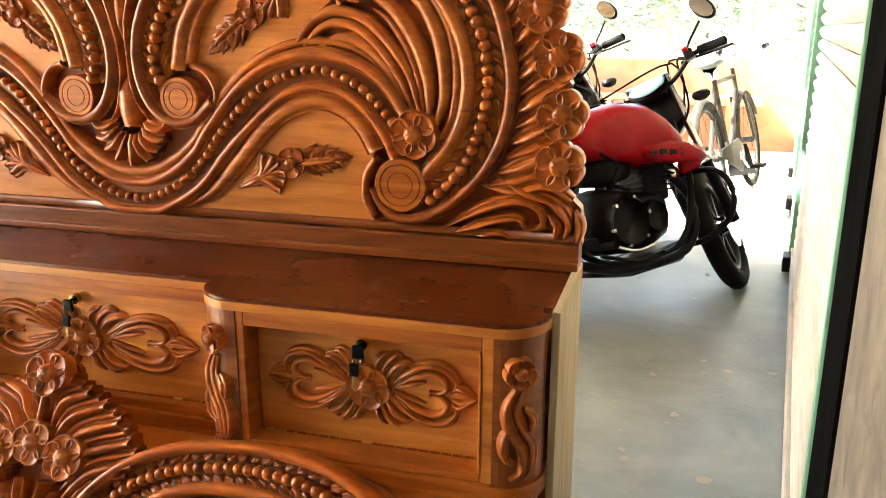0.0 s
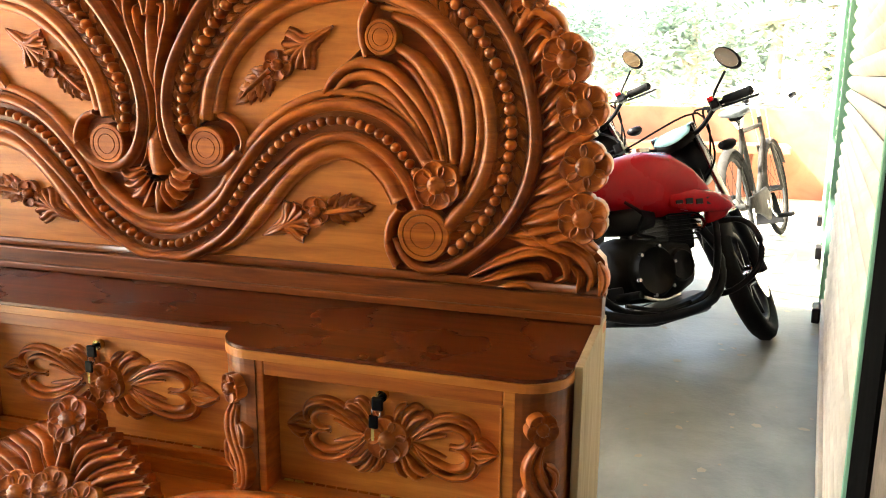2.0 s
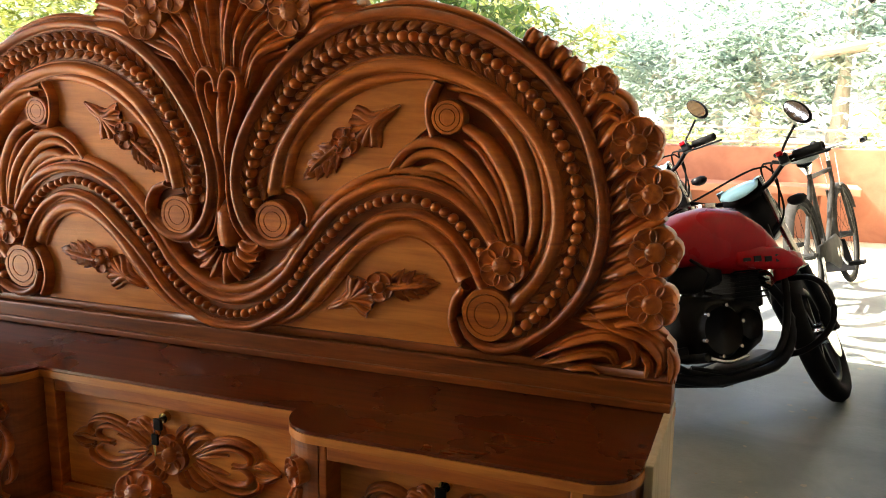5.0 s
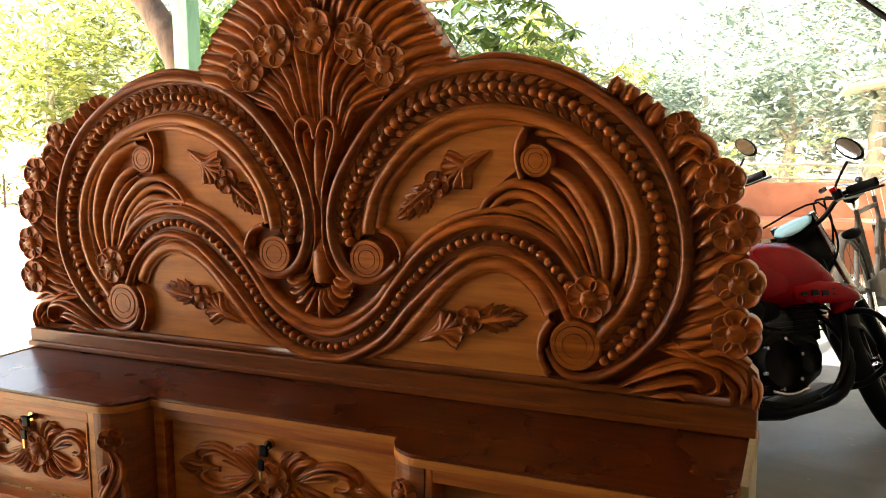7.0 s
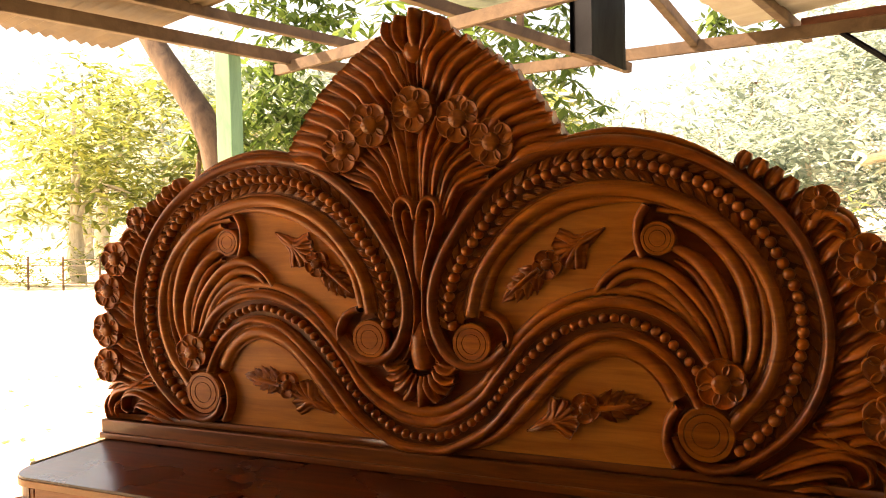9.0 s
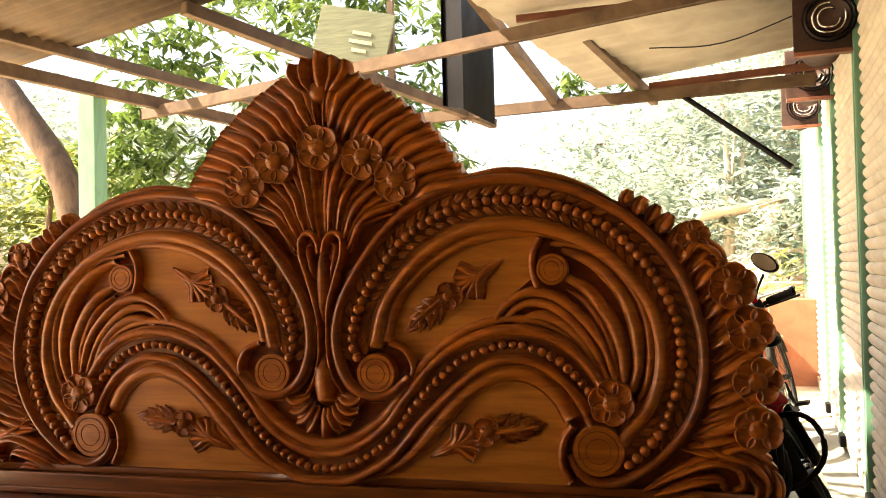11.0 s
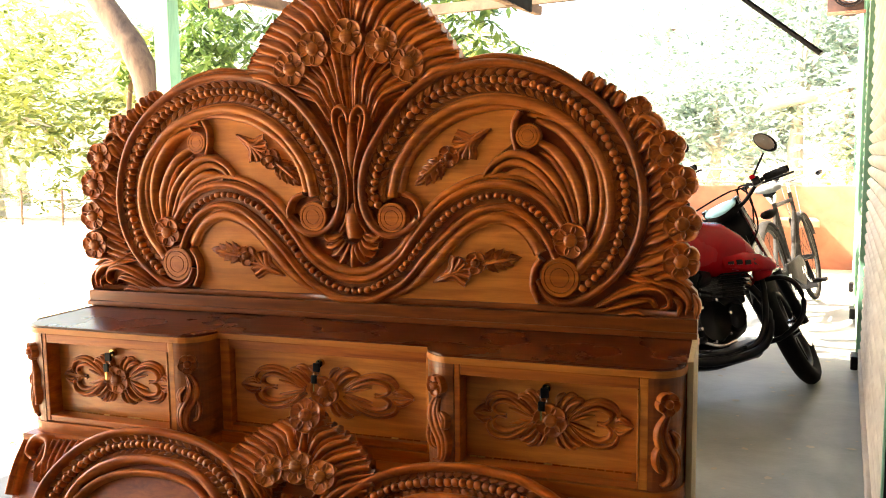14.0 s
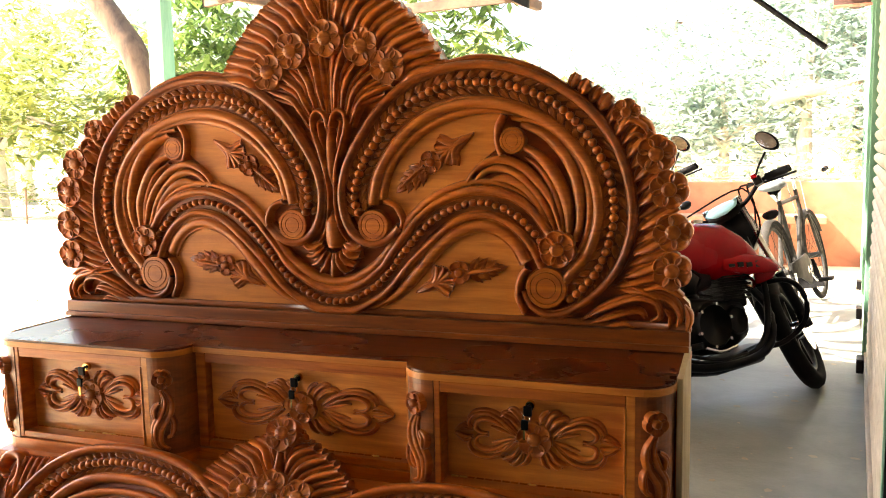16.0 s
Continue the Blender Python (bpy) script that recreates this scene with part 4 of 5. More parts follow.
def torus_bm(c, R, r, m=None, seg=36, sides=10, squash=1.0):
    """A tyre or rim in the x-z plane about c."""
    bm = bmesh.new()
    rings = []
    for i in range(seg):
        a = i * math.tau / seg
        ring = []
        for k in range(sides):
            b = k * math.tau / sides
            q = Vector((c[0] + (R + r * math.cos(b)) * math.cos(a), c[1] + r * squash * math.sin(b), c[2] + (R + r * math.cos(b)) * math.sin(a)))
            ring.append(bm.verts.new(m @ q if m else q))
        rings.append(ring)
    for i in range(seg):
        r0, r1 = rings[i], rings[(i + 1) % seg]
        for k in range(sides):
            bm.faces.new((r0[k], r0[(k + 1) % sides], r1[(k + 1) % sides], r1[k]))
    return bm


def moved(bm, m):
    bmesh.ops.transform(bm, matrix=m, verts=bm.verts[:])
    return bm


def motorcycle(m, label):
    """x ahead, y to the rider's left, z up; the rear tyre touches the ground at the origin. Steered to the left."""
    b = thing("motorcycle", label, "motorcycle", "motorcycles on the veranda")
    b.matrix_basis = m
    head = Vector((0.93, 0, 0.86))
    axis = Vector((-math.sin(radians(25)), 0, math.cos(radians(25))))
    S = Matrix.Translation(head) @ Matrix.Rotation(radians(36), 4, axis) @ Matrix.Translation(-head)

    def wheel(cx, R, mm, name):
        w = part(name, torus_bm((cx, 0, R + 0.045), R, 0.045, mm), RUBBER, b, "black tyre", True)
        part("rim", torus_bm((cx, 0, R + 0.045), R - 0.048, 0.014, mm, 36, 8, 2.0), BLACKM, w, "", True)
        part("hub", moved(tube_bm([(cx, -0.06, R + 0.045), (cx, 0.06, R + 0.045)], 0.05, 14), mm), STEEL, w, "", True)
        part("brake_disc", moved(tube_bm([(cx, -0.062, R + 0.045), (cx, -0.066, R + 0.045)], 0.12, 24), mm), STEEL, w, "steel brake disc")
        for k in range(6):
            a = k * math.tau / 6
            part("spoke", moved(tube_bm([(cx + 0.04 * math.cos(a), 0, R + 0.045 + 0.04 * math.sin(a)), (cx + (R - 0.05) * math.cos(a), 0, R + 0.045 + (R - 0.05) * math.sin(a))], [0.018, 0.011], 6), mm), BLACKM, w)
        return w

    I = Matrix.Identity(4)
    wheel(0.0, 0.255, I, "rear_wheel")
    wheel(1.28, 0.262, S, "front_wheel")
    # fork, mudguard and lamp
    for y in (0.085, -0.085):
        fk = part("fork_leg", moved(tube_bm([(1.275, y, 0.31), (1.14, y, 0.60)], 0.027, 10), S), BLACKM, b, "", True)
        part("stanchion", moved(tube_bm([(1.14, y, 0.60), (0.945, y, 1.00)], 0.018, 10), S), STEEL, fk, "bright fork tube", True)
    bm = bmesh.new()
    rows = []
    for i in range(14):
        a = radians(20 + 130 * i / 13)
        rows.append([bm.verts.new((1.28 + rr * math.cos(a), yy, 0.307 + rr * math.sin(a))) for yy, rr in ((-0.07, 0.31), (-0.055, 0.345), (0, 0.36), (0.055, 0.345), (0.07, 0.31))])
    for r0, r1 in zip(rows, rows[1:]):
        for k in range(4):
            bm.faces.new((r0[k], r0[k + 1], r1[k + 1], r1[k]))
    part("mudguard", moved(bm, S), BLACKM, b, "black front mudguard", True)
    part("headlamp", moved(loft([(0.98, 0, 0.86, 0.07, 0.08), (1.05, 0, 0.86, 0.105, 0.12), (1.13, 0, 0.85, 0.10, 0.11), (1.17, 0, 0.845, 0.06, 0.07)]), S), BLACKM, b, "black headlamp cowl", True)
    B = S @ Matrix.Translation((0.01, 0, -0.07))
    part("instrument", moved(loft([(0.90, 0.0, 0.995, 0.085, 0.028), (0.96, 0.0, 1.03, 0.10, 0.04), (1.04, 0.0, 1.035, 0.085, 0.035)], 14), B), BLACKM, b, "", True)
    gl = part("dial_glass", moved(loft([(0.845, 0, 1.000, 0.05, 0.012), (0.875, 0, 1.022, 0.085, 0.02), (0.93, 0, 1.055, 0.085, 0.016), (0.96, 0, 1.066, 0.05, 0.008)], 14), B), BLUEGLASS, b, "instrument glass, sky reflection put into its pale blue colour", True)
    # handlebar with its fittings
    bar = part("handlebar", moved(tube_bm(spline([(0.80, 0.37, 1.05), (0.86, 0.24, 1.07), (0.92, 0.12, 1.02), (0.93, 0, 1.0), (0.92, -0.12, 1.02), (0.86, -0.24, 1.07), (0.80, -0.37, 1.05)], 26), 0.011, 8), B), BLACKM, b, "", True)
    for s in (1, -1):
        part("grip", moved(tube_bm([(0.837, s * 0.27, 1.068), (0.795, s * 0.385, 1.048)], 0.019, 10), B), RUBBER, bar, "", True)
        part("switch_box", moved(box_bm(0.825, 0.875, s * 0.225 - 0.02, s * 0.225 + 0.02, 1.05, 1.095, 0.008), B), BLACKM, bar)
        part("lever", moved(tube_bm([(0.90, s * 0.21, 1.07), (0.90, s * 0.28, 1.06), (0.855, s * 0.40, 1.035)], 0.006, 6), B), BLACKM, bar, "", True)
        part("mirror_stem", moved(tube_bm(spline([(0.87, s * 0.21, 1.085), (0.885, s * 0.235, 1.13), (0.90, s * 0.27, 1.17), (0.885, s * 0.31, 1.20)], 10), 0.006, 6), B), BLACKM, bar, "", True)
        mm = B @ Matrix.Translation((0.88, s * 0.34, 1.245)) @ pose(0, 0, 0, -30, 6, s * 10)
        part("mirror", moved(loft([(-0.012, 0, 0, 0.036, 0.068), (0.004, 0, 0, 0.039, 0.072), (0.022, 0, 0, 0.022, 0.045)], 18, None, 2.0), mm), BLACKM, bar, "", True)
        part("mirror_glass", moved(loft([(-0.0145, 0, 0, 0.031, 0.062), (-0.0125, 0, 0, 0.032, 0.063)], 18, None, 2.0), mm), MIRROR, bar, "mirror glass")
        part("indicator", moved(loft([(0.99, s * 0.17, 0.93, 0.02, 0.018), (1.02, s * 0.19, 0.93, 0.038, 0.026), (1.06, s * 0.19, 0.93, 0.02, 0.016)], 10), B), BLACKM, b, "", True)
    part("kill_switch", moved(box_bm(0.818, 0.835, -0.232, -0.205, 1.085, 1.105, 0.004), B), REDPAINT, bar, "red kill switch")
    # tank with side scoops
    tank = part("tank", loft([(0.36, 0, 0.735, 0.05, 0.03), (0.42, 0, 0.745, 0.095, 0.075), (0.52, 0, 0.755, 0.128, 0.115), (0.64, 0, 0.755, 0.15, 0.14), (0.76, 0, 0.745, 0.165, 0.145), (0.84, 0, 0.72, 0.17, 0.120), (0.90, 0, 0.69, 0.162, 0.085), (0.955, 0, 0.665, 0.14, 0.03)], 22, None, 2.5), REDPAINT, b, "glossy red fuel tank", True)
    part("filler_cap", tube_bm([(0.70, 0, 0.892), (0.70, 0, 0.91)], 0.045, 18), STEEL, tank)
    for s in (1, -1):
        sc = part("scoop", loft([(0.70, s * 0.14, 0.67, 0.012, 0.03), (0.82, s * 0.155, 0.66, 0.025, 0.05), (0.92, s * 0.16, 0.65, 0.025, 0.045), (1.0, s * 0.16, 0.63, 0.018, 0.025), (1.05, s * 0.155, 0.62, 0.005, 0.008)], 14, None, 2.4), REDPAINT, b, "red tank scoop", True)
        for k in range(4):
            part("decal", box_bm(0.70 + 0.055 * k, 0.735 + 0.055 * k, s * 0.176, s * 0.182, 0.650 - 0.004 * k, 0.664 + 0.005 * (k % 2)), BLACKM, sc)
        part("radiator_wing", loft([(0.92, s * 0.12, 0.60, 0.02, 0.04), (1.0, s * 0.13, 0.63, 0.03, 0.055), (1.06, s * 0.12, 0.64, 0.015, 0.03)], 12), REDPAINT, b, "small red side wing", True)
    part("seat", loft([(-0.22, 0, 0.86, 0.06, 0.03), (-0.10, 0, 0.84, 0.12, 0.05), (0.15, 0, 0.80, 0.13, 0.05), (0.32, 0, 0.79, 0.11, 0.05), (0.44, 0, 0.80, 0.07, 0.04)], 14, None, 2.8), RUBBER, b, "black seat", True)
    part("tail", loft([(-0.42, 0, 0.80, 0.04, 0.03), (-0.25, 0, 0.78, 0.10, 0.05), (0.10, 0, 0.70, 0.13, 0.07), (0.32, 0, 0.68, 0.12, 0.08)], 14, None, 2.6), REDPAINT, b, "red tail panel", True)
    part("rear_mudguard", loft([(-0.5, 0, 0.55, 0.06, 0.02), (-0.36, 0, 0.70, 0.08, 0.03), (-0.05, 0, 0.66, 0.08, 0.03)], 10), BLACKM, b, "", True)
    # engine
    eng = part("engine", loft([(0.42, 0, 0.40, 0.10, 0.10), (0.50, 0, 0.40, 0.15, 0.14), (0.70, 0, 0.38, 0.15, 0.13), (0.82, 0, 0.40, 0.11, 0.10)], 16, None, 3.0), ENGINE, b, "grey engine block", True)
    for k in range(9):
        part("fin", box_bm(0.70 + 0.006 * k, 0.88 + 0.006 * k, -0.10, 0.10, 0.50 + 0.022 * k, 0.508 + 0.022 * k, 0.002), ENGINE, eng)
    part("cylinder", box_bm(0.73, 0.88, -0.075, 0.075, 0.46, 0.72, 0.02), ENGINE, eng)
    for s in (1, -1):
        part("cover", tube_bm([(0.56, s * 0.14, 0.39), (0.56, s * 0.175, 0.39)], [0.12, 0.095], 22), ENGINE, eng, "round engine cover", True)
        part("bolt_cover", tube_bm([(0.71, s * 0.14, 0.40), (0.71, s * 0.165, 0.40)], [0.075, 0.06], 18), ENGINE, eng, "", True)
        part("frame_tube", tube_bm(spline([(0.96, s * 0.05, 0.80), (0.98, s * 0.10, 0.55), (0.90, s * 0.12, 0.30), (0.70, s * 0.13, 0.22), (0.40, s * 0.14, 0.24), (0.20, s * 0.13, 0.40)], 22), 0.016, 8), BLACKM, b, "", True)
        part("foot_peg", tube_bm([(0.36, s * 0.16, 0.30), (0.36, s * 0.30, 0.31)], 0.016, 8), RUBBER, b, "", True)
        part("shock", tube_bm([(0.02, s * 0.13, 0.36), (-0.08, s * 0.14, 0.70)], 0.035, 10), REDPAINT if s < 0 else BLACKM, b, "", True)
        part("swing_arm", box_bm(0.0, 0.42, s * 0.11 - 0.015, s * 0.11 + 0.015, 0.29, 0.34, 0.006), BLACKM, b)
    # Bright steel fittings, added to give the dark engine its glints.
    for k in range(6):
        a = k * math.tau / 6 + 0.3
        part("cover_bolt", tube_bm([(0.56 + 0.10 * math.cos(a), -0.165, 0.39 + 0.10 * math.sin(a)), (0.56 + 0.10 * math.cos(a), -0.182, 0.39 + 0.10 * math.sin(a))], 0.008, 6), STEEL, eng, "bright bolt head")
    part("header_collar", tube_bm([(0.885, -0.06, 0.60), (0.925, -0.075, 0.55)], 0.034, 12), STEEL, eng, "bright header collar", True)
    part("gear_lever", tube_bm(spline([(0.44, -0.19, 0.30), (0.54, -0.205, 0.27), (0.64, -0.20, 0.285)], 8), 0.008, 6), STEEL, b, "", True)
    part("brake_pedal", tube_bm(spline([(0.36, -0.20, 0.27), (0.50, -0.235, 0.235), (0.66, -0.23, 0.25)], 10), 0.009, 6), BLACKM, b, "", True)
    part("carburettor", loft([(0.44, -0.02, 0.60, 0.05, 0.05), (0.54, -0.05, 0.60, 0.06, 0.06), (0.66, -0.04, 0.61, 0.05, 0.045)], 12, None, 2.6), ENGINE, b, "", True)
    part("fuel_hose", tube_bm(spline([(0.50, -0.10, 0.68), (0.54, -0.15, 0.62), (0.52, -0.13, 0.55), (0.60, -0.14, 0.52)], 14), 0.007, 6), RUBBER, b, "", True)
    part("ignition_coil", box_bm(0.88, 0.93, -0.10, -0.05, 0.62, 0.67, 0.008), STEEL, b)
    part("crash_guard", tube_bm(spline([(0.98, -0.04, 0.56), (1.02, -0.20, 0.56), (1.04, -0.27, 0.48), (1.02, -0.27, 0.36), (0.96, -0.18, 0.27), (0.90, -0.06, 0.25)], 24), 0.013, 8), BLACKM, b, "black crash guard loop", True)
    part("crash_guard", tube_bm(spline([(0.98, 0.04, 0.56), (1.02, 0.20, 0.56), (1.04, 0.27, 0.48), (1.02, 0.27, 0.36), (0.96, 0.18, 0.27), (0.90, 0.06, 0.25)], 24), 0.013, 8), BLACKM, b, "", True)
    part("exhaust", tube_bm(spline([(0.90, -0.06, 0.58), (0.98, -0.10, 0.42), (0.86, -0.15, 0.24), (0.50, -0.17, 0.20), (0.20, -0.19, 0.26)], 22), 0.02, 10), BLACKM, b, "", True)
    part("silencer", tube_bm([(0.22, -0.19, 0.26), (0.10, -0.195, 0.29), (-0.38, -0.21, 0.42)], [0.03, 0.048, 0.045], 14), BLACKM, b, "", True)
    part("belly_pan", loft([(0.40, 0, 0.20, 0.10, 0.02), (0.60, 0, 0.19, 0.13, 0.035), (0.90, 0, 0.23, 0.10, 0.05)], 12, None, 3.0), BLACKM, b, "", True)
    for k in range(3):
        y = -0.05 + 0.03 * k
        part("cable", tube_bm(spline([tuple(B @ Vector((0.86, -0.22 + 0.44 * (k % 2), 1.06))), (1.04, y, 1.06), (1.08, y, 0.86), (0.96, y, 0.70)], 16), 0.005, 5), RUBBER, b, "", True)
    part("side_stand", tube_bm([(0.42, 0.12, 0.26), (0.38, 0.30, 0.065)], 0.011, 8), BLACKM, b, "", True)
    return b


m, t, bs = base_mat("mirror_glass")
bs.inputs["Base Color"].default_value = (0.75, 0.78, 0.78, 1)
bs.inputs["Metallic"].default_value = 1.0
bs.inputs["Roughness"].default_value = 0.03
MIRROR = m
HEADING = 45
c35, s35 = math.cos(radians(HEADING)), math.sin(radians(HEADING))
BIKE = pose(1.45 - 1.20 * c35, 2.06 - 1.20 * s35, 0.0, 0, 0, HEADING) @ pose(0, 0, 0, -16, 0, 0) @ Matrix.Scale(0.92, 4)
motorcycle(BIKE, "red and black motorcycle on its side stand, bars turned")
second = motorcycle(Matrix.Translation((-0.42, 0.62, 0)) @ BIKE, "second red motorcycle parked beyond the first")

# ---- bicycle ----


def bicycle(m):
    b = thing("bicycle", "old grey roadster bicycle with rod brakes and chain guard", "bicycle")
    b.matrix_basis = m
    for cx, name in ((0.0, "rear_wheel"), (1.12, "front_wheel")):
        w = part(name, torus_bm((cx, 0, 0.345), 0.325, 0.02, None, 40, 8), RUBBER, b, "thin black tyre", True)
        part("rim", torus_bm((cx, 0, 0.345), 0.302, 0.011, None, 40, 6), BICYCLE_DARK, w, "", True)
        part("hub", tube_bm([(cx, -0.05, 0.345), (cx, 0.05, 0.345)], 0.022, 10), BICYCLE_DARK, w)
        for k in range(18):
            a = k * math.tau / 18
            part("spoke", tube_bm([(cx, 0.03 * (-1) ** k, 0.345), (cx + 0.30 * math.cos(a), 0, 0.345 + 0.30 * math.sin(a))], 0.0014, 4), BICYCLE_DARK, w)
        bm = bmesh.new()
        rows = []
        for i in range(16):
            a = radians((25 if cx else 10) + 165 * i / 15)
            rows.append([bm.verts.new((cx + rr * math.cos(a), y, 0.345 + rr * math.sin(a))) for y, rr in ((-0.032, 0.355), (-0.02, 0.37), (0.02, 0.37), (0.032, 0.355))])
        for r0, r1 in zip(rows, rows[1:]):
            for k in range(3):
                bm.faces.new((r0[k], r0[k + 1], r1[k + 1], r1[k]))
        part("mudguard", bm, BICYCLE_GREY, b, "", True)
    tubes = (((0.50, 0.29), (0.36, 0.84)), ((0.37, 0.80), (0.95, 0.82)), ((0.50, 0.29), (0.96, 0.72)), ((0.94, 0.88), (0.98, 0.66)), ((0.0, 0.345), (0.37, 0.78)), ((0.0, 0.345), (0.50, 0.29)))
    for (x0, z0), (x1, z1) in tubes:
        part("frame_tube", tube_bm([(x0, 0, z0), (x1, 0, z1)], 0.016, 8), BICYCLE_GREY, b, "", True)
    for s in (1, -1):
        part("fork_blade", tube_bm(spline([(0.98, s * 0.045, 0.68), (1.06, s * 0.05, 0.48), (1.12, s * 0.05, 0.345)], 8), 0.012, 7), BICYCLE_GREY, b, "", True)
        part("grip", tube_bm([(0.80, s * 0.27, 0.985), (0.70, s * 0.27, 0.975)], 0.017, 8), RUBBER, b, "", True)
        part("brake_rod", tube_bm([(0.93, s * 0.05, 0.93), (0.99, s * 0.04, 0.70)], 0.004, 5), STEEL, b)
        part("crank", tube_bm([(0.50, s * 0.07, 0.29), (0.62, s * 0.09, 0.20)] if s < 0 else [(0.50, s * 0.07, 0.29), (0.38, s * 0.09, 0.38)], 0.010, 6), STEEL, b)
        px, pz = (0.62, 0.20) if s < 0 else (0.38, 0.38)
        part("pedal", box_bm(px - 0.045, px + 0.045, s * 0.15 - 0.045, s * 0.15 + 0.045, pz - 0.012, pz + 0.012, 0.004), RUBBER, b)
    part("handlebar", tube_bm(spline([(0.72, 0.27, 0.978), (0.84, 0.26, 0.99), (0.93, 0.16, 0.985), (0.93, 0, 0.965), (0.93, -0.16, 0.985), (0.84, -0.26, 0.99), (0.72, -0.27, 0.978)], 24), 0.011, 8), STEEL, b, "", True)
    part("stem", tube_bm([(0.93, 0, 0.965), (0.945, 0, 0.86)], 0.013, 8), STEEL, b, "", True)
    part("bell", loft([(0.90, 0.07, 1.0, 0.005, 0.005), (0.92, 0.07, 1.005, 0.026, 0.024), (0.94, 0.07, 1.0, 0.005, 0.005)], 10), BLACKM, b, "", True)
    part("saddle", loft([(0.22, 0, 0.93, 0.09, 0.03), (0.30, 0, 0.93, 0.095, 0.035), (0.40, 0, 0.935, 0.04, 0.028), (0.50, 0, 0.94, 0.018, 0.02)], 12), SADDLE, b, "grey covered saddle", True)
    part("saddle_spring", tube_bm([(0.30, 0, 0.90), (0.35, 0, 0.83)], [0.05, 0.02], 10), STEEL, b, "", True)
    part("chain_guard", loft([(0.08, -0.06, 0.345, 0.012, 0.05), (0.30, -0.062, 0.33, 0.014, 0.07), (0.52, -0.064, 0.30, 0.016, 0.115), (0.62, -0.064, 0.30, 0.012, 0.06)], 14, None, 3.2), BICYCLE_DARK, b, "dark chain guard", True)
    for x in (0.46, 0.54):
        part("cutout", loft([(x - 0.02, -0.0805, 0.30, 0.002, 0.012), (x, -0.081, 0.30, 0.002, 0.035), (x + 0.02, -0.0805, 0.30, 0.002, 0.012)], 8), STEEL, b)
    flap = bmesh.new()
    v = [flap.verts.new(p) for p in ((0.83, -0.05, 0.34), (0.83, 0.05, 0.34), (0.775, 0.10, 0.13), (0.775, -0.10, 0.13), (0.84, -0.05, 0.34), (0.84, 0.05, 0.34), (0.785, 0.10, 0.13), (0.785, -0.10, 0.13))]
    for q in ((0, 1, 2, 3), (7, 6, 5, 4), (0, 4, 5, 1), (1, 5, 6, 2), (2, 6, 7, 3), (3, 7, 4, 0)):
        flap.faces.new([v[i] for i in q])
    part("mud_flap", flap, RUBBER, b, "flared rubber mud flap")
    part("stand", tube_bm([(0.0, 0.09, 0.33), (-0.10, 0.12, 0.0), (-0.10, -0.12, 0.0), (0.0, -0.09, 0.33)], 0.008, 6), STEEL, b, "", True)
    return b


BICYCLE_GREY = grain("worn_grey_enamel", (0.035, 0.033, 0.030), (0.014, 0.013, 0.012), 0.6, (8, 8, 8), bump=0.1, spec=0.06)
BICYCLE_DARK = grain("dark_enamel", (0.030, 0.030, 0.028), (0.012, 0.012, 0.012), 0.6, (8, 8, 8), bump=0.1, spec=0.06)
SADDLE = grain("grey_vinyl", (0.10, 0.115, 0.12), (0.05, 0.06, 0.065), 0.6, (8, 8, 8), bump=0.2)
c52, s52 = math.cos(radians(75)), math.sin(radians(75))
bicycle(pose(1.70 - 1.07 * c52, 4.62 - 1.07 * s52, 0.0, 0, 0, 75) @ pose(0, 0, 0, -13, 0, 0) @ Matrix.Scale(0.96, 4))

# ---- footboard leaning against the chest ----
footboard = thing("bed_footboard", "carved teak footboard leaning on the drawer chest", "footboard")
footboard.matrix_basis = pose(0.022, -0.545, 0.012, -28, 0, 0)
FOOT_CREST = [(0.0, 0.51), (0.03, 0.505), (0.045, 0.475), (0.08, 0.46), (0.12, 0.44), (0.16, 0.415), (0.19, 0.385), (0.205, 0.36)]
FOOT_ARCH = [(0.215, 0.362), (0.30, 0.392), (0.40, 0.408), (0.48, 0.410), (0.58, 0.398), (0.68, 0.366), (0.74, 0.345), (0.80, 0.352), (0.86, 0.345), (0.895, 0.30), (0.90, 0.20), (0.90, 0.0)]
# Same ground colour as the headboard, shade between carvings included.
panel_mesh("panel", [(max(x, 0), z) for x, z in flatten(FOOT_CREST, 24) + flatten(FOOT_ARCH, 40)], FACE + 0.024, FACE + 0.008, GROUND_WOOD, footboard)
FOOT_RIM = [(0.07, 0.16), (0.10, 0.23), (0.15, 0.30), (0.215, 0.35), (0.30, 0.383), (0.40, 0.398), (0.48, 0.400), (0.58, 0.386), (0.67, 0.346), (0.74, 0.28), (0.78, 0.20), (0.78, 0.10)]
FOOT_BEADS = [(0.12, 0.17), (0.15, 0.23), (0.19, 0.285), (0.25, 0.325), (0.32, 0.35), (0.40, 0.362), (0.48, 0.363), (0.57, 0.348), (0.64, 0.312), (0.70, 0.255), (0.735, 0.19), (0.74, 0.10)]
FOOT_IN = [(0.18, 0.18), (0.215, 0.245), (0.27, 0.29), (0.34, 0.318), (0.42, 0.326), (0.50, 0.322), (0.57, 0.305), (0.63, 0.27), (0.675, 0.21), (0.69, 0.12)]
carve("band", footboard, FOOT_BEADS, 0.036, 0.008, FLAT, RAILWOOD, n=50)
carve("moulding", footboard, FOOT_RIM, 0.013, 0.030, n=60)
carve("moulding", footboard, FOOT_IN, 0.014, 0.026, n=50)
carve("moulding", footboard, [(x * 0.99 + 0.005, z - 0.035) for x, z in FOOT_IN], 0.010, 0.018, n=50)
